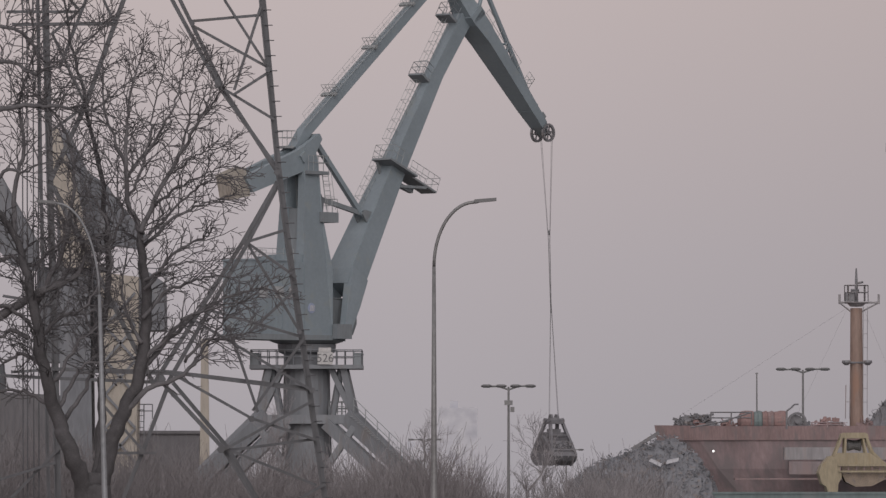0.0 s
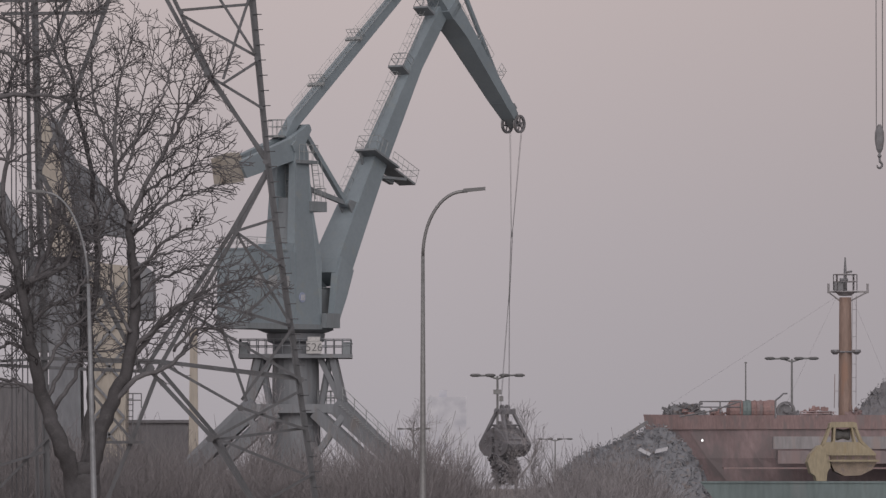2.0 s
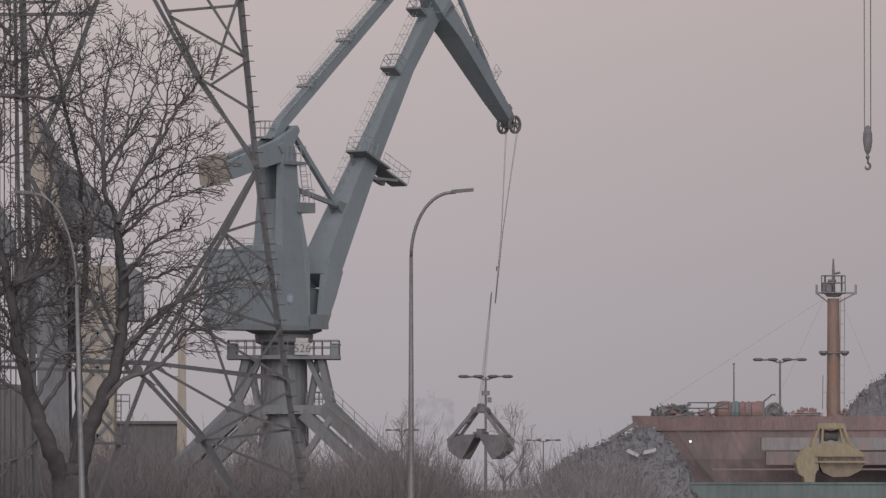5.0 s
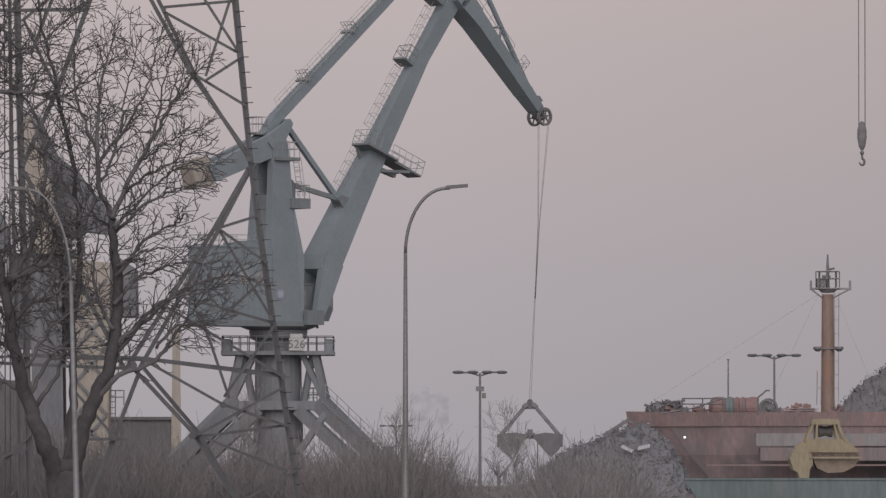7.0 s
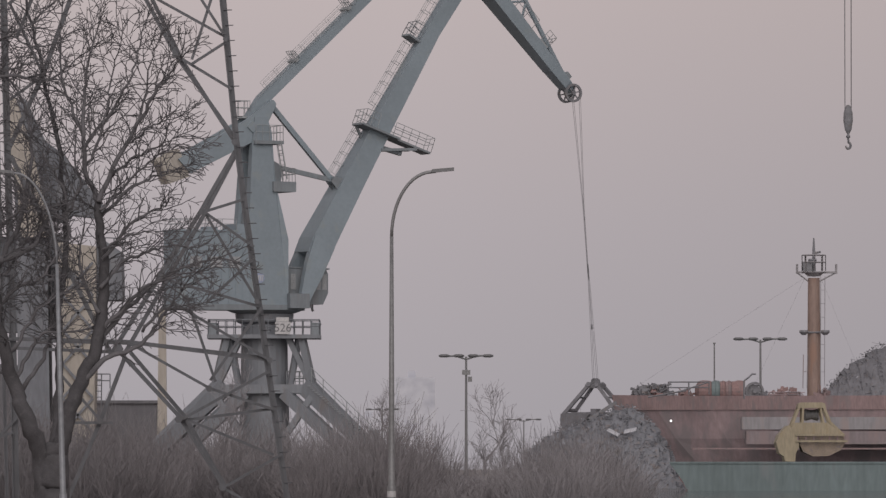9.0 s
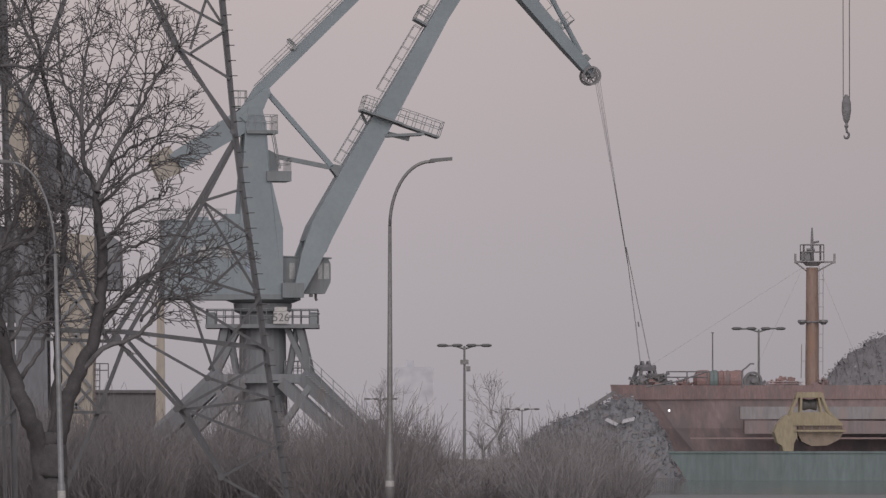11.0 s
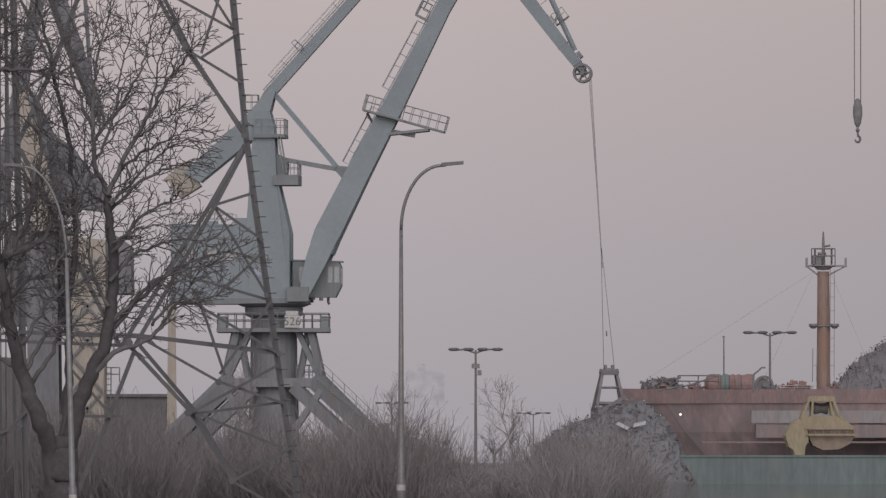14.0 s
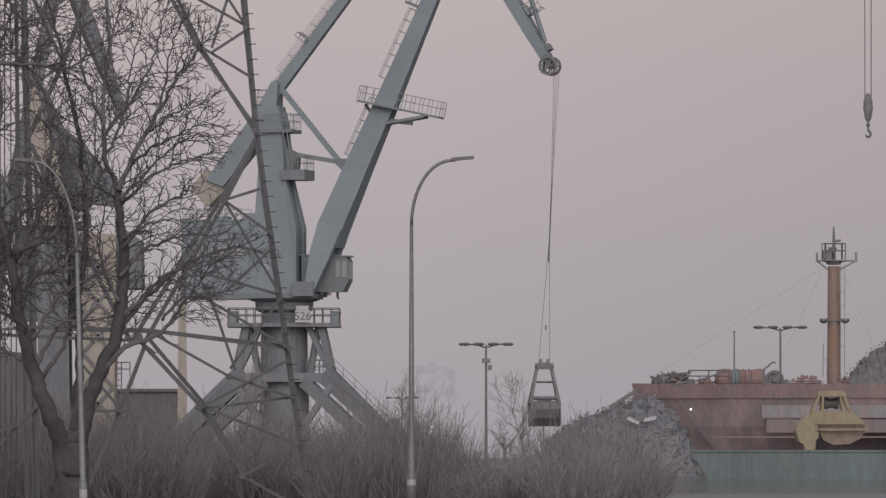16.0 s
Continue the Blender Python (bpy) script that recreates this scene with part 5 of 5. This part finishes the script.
    for x, y, w in gear:
        bm = bmesh.new()
        p = P(x, 770)
        high = P(x, y - 4).z - z_deck
        near_side = 9 - 9.0 * (1 - (1 - max(0.02, (p.x - stem_x) / 75) ** 0.8) ** 3.2)
        for _ in range(60 if x < 1280 else 36):
            cx, cy = p.x + rng.uniform(-w, w) * K * 0.8, near_side + rng.uniform(0.6, 1.6)
            cz = z_deck + rng.uniform(0.15, 1.2) * high
            d = Vector((rng.gauss(0, 1), rng.gauss(0, 0.6), rng.gauss(0, 0.6))).normalized() * rng.uniform(0.08, 0.42)
            thick = 0.05 if rng.random() < 0.5 else 0.22
            beam(bm, Vector((cx, cy, cz)) - d, Vector((cx, cy, cz)) + d, thick * rng.uniform(0.6, 1.2), thick * rng.uniform(0.6, 1.2))
        tube(bm, [(p.x - w * K * 0.5, near_side + 0.8, z_deck + high * 0.5), (p.x + w * K * 0.4, near_side + 0.9, z_deck + high * rng.uniform(0.8, 1.1))], 0.06, 6)
        ob = part("deck_gear", bm, rng.choice((IRON, GRAB_IRON, IRON)) if x < 1280 else rng.choice((RUST, GRAB_IRON, DRUM_RED)), ship)
        ob["kind"] = "stuff"
    # bollards, vents and coils along the bulwark
    for x, y, w, shape in ((1213, 744, 7, "vent"), (1226, 738, 9, "coil"), (1240, 741, 8, "vent"), (1252, 746, 7, "coil"), (1266, 750, 8, "vent"), (1282, 752, 9, "coil"),
                           (1300, 748, 7, "vent"), (1446, 752, 7, "coil"), (1468, 748, 9, "vent"), (1486, 752, 8, "coil")):
        bm = bmesh.new()
        p, top = P(x, 770), P(x, y).z
        side = 9 - 9.0 * (1 - (1 - min(1.0, max(0.02, (p.x - stem_x) / 75) ** 0.8)) ** 3.2) + 0.9
        if shape == "vent":
            lathe(bm, [(w * K * 0.5, z_deck - 0.05), (w * K * 0.45, top - 0.35), (w * K, top - 0.25), (w * K * 0.8, top)], "z", 12)
            shift(bm, (p.x, side, 0))
        else:
            lathe(bm, [(w * K * 0.5, -0.4), (w * K * 0.95, -0.3), (w * K, 0), (w * K * 0.95, 0.3), (w * K * 0.5, 0.4)], "x", 14)
            shift(bm, (p.x, side, top - w * K))
            box(bm, p.x - 0.25, p.x + 0.25, side - 0.3, side + 0.3, z_deck - 0.05, top - w * K)
        part("deck_vent" if shape == "vent" else "rope_coil", bm, IRON if x % 4 else DRUM_RED, ship)
    # mast
    z_top = P(1512, 540).z
    bm = bmesh.new()
    c = P(1523, 760)
    lathe(bm, [(12.6 * K, 0), (12 * K, (z_top - z_deck) * 0.35), (10.6 * K, z_top - z_deck)], "z", 20)
    shift(bm, (c.x, 5, z_deck - 0.1))
    mast = part("mast", bm, ORANGE, ship, "weathered orange tubular mast")
    bm = bmesh.new()
    lathe(bm, [(11 * K, 0), (17 * K, 0.22), (22 * K, 0.26), (22 * K, 0.32)], "z", 16)
    shift(bm, (c.x, 5, z_top + 0.02))
    tube(bm, [(c.x - 10 * K, 5, z_top - 0.35), (c.x - 29 * K, 5, z_top + 0.25)], 0.06, 6)
    tube(bm, [(c.x + 10 * K, 5, z_top - 0.35), (c.x + 38 * K, 5, z_top + 0.25)], 0.06, 6)
    beam(bm, (c.x - 30 * K, 5, z_top + 0.3), (c.x + 40 * K, 5, z_top + 0.3), 0.2, 0.14)
    for s in (-30, 40):
        tube(bm, [(c.x + s * K, 5, z_top + 0.2), (c.x + s * K, 5, z_top + 0.9)], 0.08, 6)
    part("mast_platform", bm, HULL_GREY, mast)
    bm = bmesh.new()
    railing(bm, [(c.x + 21 * K * math.cos(a), 5 + 21 * K * math.sin(a), z_top + 0.4) for a in (2 * math.pi * k / 8 for k in range(8))], 1.15, 1.5, 0.035, closed=True)
    part("mast_railing", bm, HULL_GREY, mast)
    bm = bmesh.new()
    zt = P(1512, 471).z
    tube(bm, [(c.x, 5, z_top), (c.x, 5, zt - 0.8), (c.x, 5, zt)], [0.16, 0.1, 0.05], 8)
    tube(bm, [(c.x, 5, zt - 1.1), (c.x + 0.5, 5, zt - 1.0)], 0.09, 6)
    tube(bm, [(c.x - 0.4, 5, zt - 1.6), (c.x + 0.2, 5, zt - 1.6)], 0.12, 6)
    box(bm, c.x - 20 * K, c.x - 4 * K, 4.4, 5.2, z_top + 0.4, z_top + 1.0)
    part("mast_head", bm, IRON, mast)
    zl = P(1512, 640).z
    for s in (-1, 1):
        bm = bmesh.new()
        tube(bm, [(c.x, 4.6, zl), (c.x + s * 18 * K, 4.4, zl)], 0.08, 6)
        n0 = len(bm.verts)
        lathe(bm, [(0.14, -0.2), (0.34, 0.0), (0.3, 0.15)], "z", 10)
        shift(bm, (c.x + s * 19 * K, 4.3, zl), n0)
        part("mast_lamp", bm, IRON, mast)
    bm = bmesh.new()
    ladder(bm, (c.x + 14 * K, 4.2, P(0, 735).z), (c.x + 15 * K, 4.2, z_top), (1, 0, 0), 0.3, 0.022, 0.9)
    ladder(bm, (c.x - 17 * K, 4.4, P(0, 740).z), (c.x - 16 * K, 4.4, P(0, 680).z), (1, 0, 0), 0.3, 0.03, 0.9)
    part("mast_ladder", bm, HULL_GREY, mast)
    for a, b in (((1500, 545), (1195, 742)), ((1500, 545), (1400, 758)), ((1528, 545), (1600, 720))):
        bm = bmesh.new()
        tube(bm, [P(*a, 5), P(*b, 4)], 0.005, 4)
        part("stay_wire", bm, ROPE, ship)
    bm = bmesh.new()
    p = P(1347, 657)
    tube(bm, [(p.x, 7, z_deck), (p.x, 7, p.z)], [0.065, 0.045], 8)
    tube(bm, [(p.x - 0.1, 7, p.z - 0.05), (p.x + 0.1, 7, p.z - 0.05)], 0.05, 6)
    part("flagstaff", bm, POLE, ship)


LIT = bpy.data.materials.new("lit_lamp_glass")
LIT.use_nodes = True
LIT.node_tree.nodes["Principled BSDF"].inputs["Emission Color"].default_value = (1, 0.97, 0.95, 1)
LIT.node_tree.nodes["Principled BSDF"].inputs["Emission Strength"].default_value = 1.2
ship_parts()

# the ship's teal lower hull, added as a separate barge to carry the grab
BD = 485.0
barge = thing("barge", (0, 0, 0), "worn teal lower hull of the ship, built as a barge", "barge")
bm = bmesh.new()
zd = at(1500, 872, BD).z
a, b = at(1258, 872, BD).x, at(1292, 922, BD).x
x1 = at(2300, 872, BD).x
prof = [(a, zd), (x1, zd), (x1, 0.0), (b, 0.0), (a + 0.75 * (b - a), zd * 0.35), (a + 0.42 * (b - a), zd * 0.66)]
hull8(bm, [(x, BD, z) for x, z in prof], [(x + (3.0 if x < x1 else 0.0), BD + 8, z) for x, z in prof])
part("ship_lower_hull", bm, HULL_TEAL, barge)
bm = bmesh.new()
box(bm, a + 0.1, x1, BD - 0.08, BD - 0.01, zd - 0.10, zd + 0.04)
part("barge_fender", bm, HULL_TEAL, barge)

# yellow grab standing on the barge
ygrab = thing("yellow_grab", (at(1508, 868, BD).x, BD + 3.5, zd - 0.14), "dusty yellow clamshell grab parked on the barge", "grab")


def Y(x, y, b):
    p = at(x, y, BD) - Vector((ygrab.location.x, BD, zd))
    return Vector((p.x, b, p.z))


def yellow_grab_parts():
    for b in (-1.1, 1.1):
        for pts, w in (([(1494, 768), (1478, 808)], 0.17), ([(1536, 768), (1548, 797), (1574, 822)], 0.17), ([(1500, 768), (1498, 818)], 0.15), ([(1530, 768), (1538, 806)], 0.13)):
            bm = bmesh.new()
            for p, q in zip(pts, pts[1:]):
                beam(bm, Y(*p, b), Y(*q, b), w, w)
            part("grab_arm", bm, YELLOW, ygrab)
    bm = bmesh.new()
    p = [(1490, 772), (1492, 764), (1497, 762), (1534, 762), (1539, 764), (1541, 772)]
    hull8(bm, [Y(x, y, -1.2) for x, y in p], [Y(x, y, 1.2) for x, y in p])
    part("grab_head", bm, YELLOW, ygrab)
    bm = bmesh.new()
    lathe(bm, [(0.35, -0.5), (0.42, -0.4), (0.3, 0.0), (0.42, 0.4), (0.35, 0.5)], "x", 16)
    shift(bm, Y(1516, 784, 0))
    part("sheave_block", bm, POLE, ygrab)
    for y, b in ((820, -1.75), (831, -1.75), (820, 1.75), (831, 1.75)):
        bm = bmesh.new()
        beam(bm, Y(1486, y, b), Y(1578 if y > 825 else 1572, y, b), 0.13, 0.13)
        part("grab_bar", bm, YELLOW, ygrab)
    bm = bmesh.new()
    p, q = [(1484, 798), (1542, 798), (1556, 808), (1572, 819), (1478, 819), (1479, 806)], 1.5
    hull8(bm, [Y(x, y, -q) for x, y in p], [Y(x, y, q) for x, y in p])
    part("grab_hood", bm, YELLOW, ygrab)
    for b in range(7):
        bm = bmesh.new()
        beam(bm, Y(1490 + b * 14, 820, -1.66), Y(1490 + b * 14, 831, -1.66), 0.09, 0.09)
        part("grab_rib", bm, RUST, ygrab)
    shells = ((YELLOW, 1.7, [(1470, 804), (1474, 803), (1490, 818), (1492, 841), (1486, 853), (1485, 867), (1467, 867), (1465, 858), (1457, 853), (1451, 833), (1456, 820)]),
              (OCHRE, 1.35, [(1492, 819), (1570, 819), (1575, 833), (1566, 847), (1546, 857), (1517, 858), (1500, 850), (1494, 838)]))
    for mat, half, prof in shells:
        bm = bmesh.new()
        hull8(bm, [Y(x, y, -half) for x, y in prof], [Y(x, y, half) for x, y in prof])
        part("shell", bm, mat, ygrab)


yellow_grab_parts()


def scrap_heap(name, outline, d, depth, seed, pieces, label, bulk=None):
    """A heap under a crest line, with loose pieces over its face."""
    rng = random.Random(seed)
    heap = thing(name, (0, 0, 0), label, "scrap heap")
    xs = [p[0] for p in outline]

    def crest(x):
        return float(np.interp(x, xs, [at(0, p[1], d).z for p in outline]))

    bm = bmesh.new()
    n, m = 90, 22
    rows = []
    for j in range(m + 1):
        v = j / m
        row = []
        for i in range(n + 1):
            x = xs[0] + (xs[-1] - xs[0]) * i / n
            z = max(0.02, crest(x) * (1 - abs(2 * v - 1) ** 1.3) * 0.97 + rng.uniform(-0.10, 0.08))
            row.append(bm.verts.new(((x - MID[0]) / F * d + rng.uniform(-0.3, 0.3), d + (v - 0.5) * depth, z if 0 < j < m else -0.05)))
        rows.append(row)
    for a, b in zip(rows, rows[1:]):
        for i in range(n):
            bm.faces.new((a[i], a[i + 1], b[i + 1], b[i]))
    part("heap_body", bm, bulk or SCRAP, heap)
    for mat, count, nm in ((bulk or SCRAP, pieces, "scrap_rubble"), (IRON, pieces // 7, "dark_rubble"), (SCRAP_PALE, pieces // 60, "pale_rubble")):
        bm = bmesh.new()
        for _ in range(count):
            x = rng.uniform(xs[0], xs[-1])
            v = rng.uniform(0.04, 0.56)
            z = crest(x) * (1 - abs(2 * v - 1) ** 1.3) + rng.uniform(-0.1, 0.15)
            c = Vector(((x - MID[0]) / F * d, d + (v - 0.5) * depth, z))
            u = Vector((rng.gauss(0, 1), rng.gauss(0, 1), rng.gauss(0, 0.7))).normalized()
            L = rng.uniform(0.05, 0.19) * (2.6 if rng.random() < 0.06 else 1)
            if rng.random() < 0.55:
                tube(bm, [c - u * L, c + u * L], rng.uniform(0.012, 0.035), 5)
            else:
                beam(bm, c - u * L * 0.5, c + u * L * 0.5, rng.uniform(0.03, 0.12), rng.uniform(0.02, 0.08), rng.uniform(0.03, 0.1), rng.uniform(0.02, 0.06))
        ob = part(nm, bm, mat, heap)
        ob["kind"] = "stuff"


scrap_heap("scrap_heap", [(985, 940), (1010, 852), (1040, 825), (1080, 808), (1120, 793), (1160, 775), (1195, 772), (1230, 800), (1262, 850), (1285, 945)], 500.0, 9.0, 21, 1300,
           "grey heap of mixed scrap metal on the quay")
scrap_heap("scrap_heap", [(1488, 795), (1520, 754), (1545, 728), (1580, 694), (1620, 668), (1650, 656), (1690, 690), (1740, 720), (1800, 790), (1860, 900)], 600.0, 16.0, 22, 1700,
           "tall dark heap of scrap behind the ship", GRAB_IRON)
for n_, (x, y, turn) in enumerate(((1160, 819, 24), (1190, 816, -14))):
    bm = bmesh.new()
    hull8(bm, [(-0.5, -0.02, -0.14), (0.42, -0.02, -0.17), (0.5, -0.02, 0.12), (-0.38, -0.02, 0.16)], [(-0.5, 0.02, -0.14), (0.42, 0.02, -0.17), (0.5, 0.02, 0.12), (-0.38, 0.02, 0.16)])
    sheet = part("pale_sheet", bm, SCRAP_PALE, None)
    sheet.matrix_world = Matrix.Translation(at(x, y, 497.7)) @ pose(0, 0, 0, -30, turn, 10 - 25 * n_)
    tagged(sheet, "bent pale sheet of metal lying on the scrap", "metal sheet", "pale sheets on the scrap")
# loose beam on the heap
bm = bmesh.new()
beam(bm, at(1118, 796, 500), at(1166, 766, 500), 0.22, 0.26)
tagged(part("loose_beam", bm, IRON), "rusty steel beam lying across the scrap heap", "beam")

# ---- hook of another crane ----
HD = 500.0
hook = thing("hook_block", at(1577, 265, HD), "dark hook block hanging on two thin ropes", "hook")
hook_base = hook.location.copy()


def hook_parts():
    bm = bmesh.new()
    k = HD / F
    lathe(bm, [(2.5 * k, -25 * k), (6 * k, -18 * k), (8.5 * k, -2 * k), (8 * k, 12 * k), (5 * k, 22 * k), (2 * k, 26 * k)], "z", 14)
    for v in bm.verts:
        v.co.y *= 0.5
    block = part("block", bm, IRON, hook)
    bm = bmesh.new()
    lathe(bm, [(2 * k, -34 * k), (4 * k, -30 * k), (2 * k, -26 * k)], "z", 10)
    tube(bm, [(0, 0, -24 * k), (0, 0, -36 * k)], 0.07, 6)
    pts = [(0, 0, -34 * k)]
    for i in range(11):
        a = radians(80 - 26 * i)
        pts.append((4.4 * k * math.cos(a), 0, -46 * k + 5.5 * k * math.sin(a)))
    tube(bm, pts, [0.07] + [0.09] * 8 + [0.08, 0.06, 0.03], 7)
    part("hook", bm, IRON, block)
    for s in (-1, 1):
        bm = bmesh.new()
        tube(bm, [(s * 5.5 * k, 0, 18 * k), (s * 6 * k, 0, 900 * k)], 0.035, 5)
        part("wire_rope", bm, ROPE, hook)


hook_parts()

# ---- the far side: second crane, shed, tower blocks ----
FD = 640.0
far_crane = thing("far_crane", (0, 0, 0), "grey and yellow crane paled by mist in its colours", "crane")


def far_crane_parts():
    k = FD / F

    def Q(x, y, b=0.0):
        return at(x, y, FD) + Vector((0, b, 0))

    def slab(name, prof, y0, y1, mat, label=""):
        bm = bmesh.new()
        hull8(bm, [Q(x, y, y0) for x, y in prof], [Q(x, y, y1) for x, y in prof])
        return part(name, bm, mat, far_crane, label)

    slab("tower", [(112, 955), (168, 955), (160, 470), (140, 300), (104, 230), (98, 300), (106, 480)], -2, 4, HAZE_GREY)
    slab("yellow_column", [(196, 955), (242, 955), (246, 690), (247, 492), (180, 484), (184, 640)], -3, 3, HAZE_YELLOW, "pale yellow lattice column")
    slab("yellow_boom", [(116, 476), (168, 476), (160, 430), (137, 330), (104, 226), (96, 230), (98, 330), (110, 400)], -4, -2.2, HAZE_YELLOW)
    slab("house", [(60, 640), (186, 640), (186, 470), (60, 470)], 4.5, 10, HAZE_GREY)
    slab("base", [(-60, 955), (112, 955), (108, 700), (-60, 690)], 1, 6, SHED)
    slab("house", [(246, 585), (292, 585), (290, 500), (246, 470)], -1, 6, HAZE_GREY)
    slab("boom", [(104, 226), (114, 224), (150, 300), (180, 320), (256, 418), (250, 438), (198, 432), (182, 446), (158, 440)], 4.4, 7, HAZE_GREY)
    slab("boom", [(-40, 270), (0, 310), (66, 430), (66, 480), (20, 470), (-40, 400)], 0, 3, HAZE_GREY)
    bm = bmesh.new()
    for i in range(5):
        y = 520 + i * 60
        beam(bm, Q(190, y, -3.2), Q(242, y + 58, -3.2), 0.2, 0.22)
        beam(bm, Q(242, y, -3.2), Q(190, y + 58, -3.2), 0.2, 0.22)
    part("lattice", bm, HAZE_GREY, far_crane)
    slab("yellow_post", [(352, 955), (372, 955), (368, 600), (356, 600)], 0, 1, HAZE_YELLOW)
    bm = bmesh.new()
    railing(bm, [Q(240, 742), Q(270, 742)], 26 * k, 0.8, 0.05)
    part("railing", bm, HAZE_GREY, far_crane)
    bm = bmesh.new()
    ladder(bm, Q(248, 830), Q(248, 715), (1, 0, 0), 0.7, 0.05, 0.5)
    part("ladder", bm, HAZE_GREY, far_crane)
    bm = bmesh.new()
    railing(bm, [Q(246, 498), Q(292, 500)], 24 * k, 0.9, 0.05)
    part("railing", bm, HAZE_GREY, far_crane)


far_crane_parts()


def far_jib_parts():
    """The far crane's slewing top, about its own axis: boom, jib and stay."""
    bm = bmesh.new()
    lathe(bm, [(1.9, 9.5), (1.9, 11.0), (1.4, 11.4), (1.2, 14.0)], "z", 16)
    top = part("far_slewing_top", bm, HAZE_GREY, far_crane)
    foot, knee, tip, peak = (1.4, 0, 12.5), (9.3, 0, 48.8), (15.2, 0, 34.0), (13.3, 0, 49.0)
    bm = bmesh.new()
    beam(bm, foot, knee, 1.3, 1.5, 0.8, 0.9)
    part("far_boom", bm, HAZE_GREY, top)
    bm = bmesh.new()
    beam(bm, (8.2, 0, 50.8), (12.0, 0, 41.3), 1.1, 1.3, 1.1, 1.4)
    beam(bm, (12.0, 0, 41.3), tip, 1.1, 1.4, 0.7, 0.8)
    for s in (-1, 1):
        sheave(bm, Vector((15.4, s * 0.45, 33.7)), 0.62, 0.07)
    part("far_jib", bm, HAZE_GREY, top)
    bm = bmesh.new()
    tube(bm, [(14.4, 0, 35.6), peak], 0.2, 8)
    tube(bm, [peak, knee], 0.2, 8)
    for k in (0.3, 0.6):
        a, b = Vector((14.4, 0, 35.6)).lerp(peak, k), Vector(tip).lerp(Vector(knee), k)
        tube(bm, [a, b], 0.12, 6)
    part("far_stay", bm, HAZE_GREY, top)
    bm = bmesh.new()
    lathe(bm, [(1.9, -0.05), (1.5, 4.0), (1.5, 9.5)], "z", 16)
    post = part("far_column", bm, HAZE_GREY, far_crane)
    post.location = (FAR_AXIS, FD + 14, 0)
    return top


FAR_AXIS = (-32 - MID[0]) / F * FD
far_top = far_jib_parts()

shed = thing("shed", (0, 0, 0), "low plain grey shed in the mist", "shed")
bm = bmesh.new()
a, b = at(238, 768, 700), at(352, 768, 700)
box(bm, a.x, b.x, 700, 716, -0.05, a.z)
part("wall", bm, SHED, shed)
bm = bmesh.new()
box(bm, a.x - 0.3, b.x + 0.3, 699.7, 716.3, a.z, a.z + 0.3)
part("roof", bm, SHED, shed)


def tower_block(x0, x1, y, d, mat):
    tb = thing("tower_block", (0, 0, 0), "pale high-rise block almost lost in mist", "building", "distant high-rise blocks")
    a, b = at(x0, y, d), at(x1, y, d)
    bm = bmesh.new()
    box(bm, a.x, b.x, d, d + 18, -0.05, a.z)
    box(bm, a.x * 0.7 + b.x * 0.3, a.x * 0.5 + b.x * 0.5, d + 2, d + 8, a.z, a.z + 2.5)
    part("wall", bm, mat, tb)


# mist is put into the wall colour, which comes close to the sky's
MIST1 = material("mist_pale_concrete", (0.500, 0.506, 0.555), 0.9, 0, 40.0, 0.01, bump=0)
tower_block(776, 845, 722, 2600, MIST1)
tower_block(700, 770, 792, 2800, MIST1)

# quay fence before the barge
fence = thing("quay_fence", (0, 0, 0), "thin grey bar fence along the quay edge", "fence")
for i in range(24):
    bm = bmesh.new()
    p = at(1200 + i * 4, HOR, 299)
    tube(bm, [(p.x, 299, 0.05), (p.x, 299, 0.8)], 0.012, 4)
    part("bar", bm, POLE, fence)
bm = bmesh.new()
for z in (0.2, 0.76):
    tube(bm, [(at(1198, 0, 299).x, 299, z), (at(1294, 0, 299).x, 299, z)], 0.012, 4)
part("rail", bm, POLE, fence)


motions()
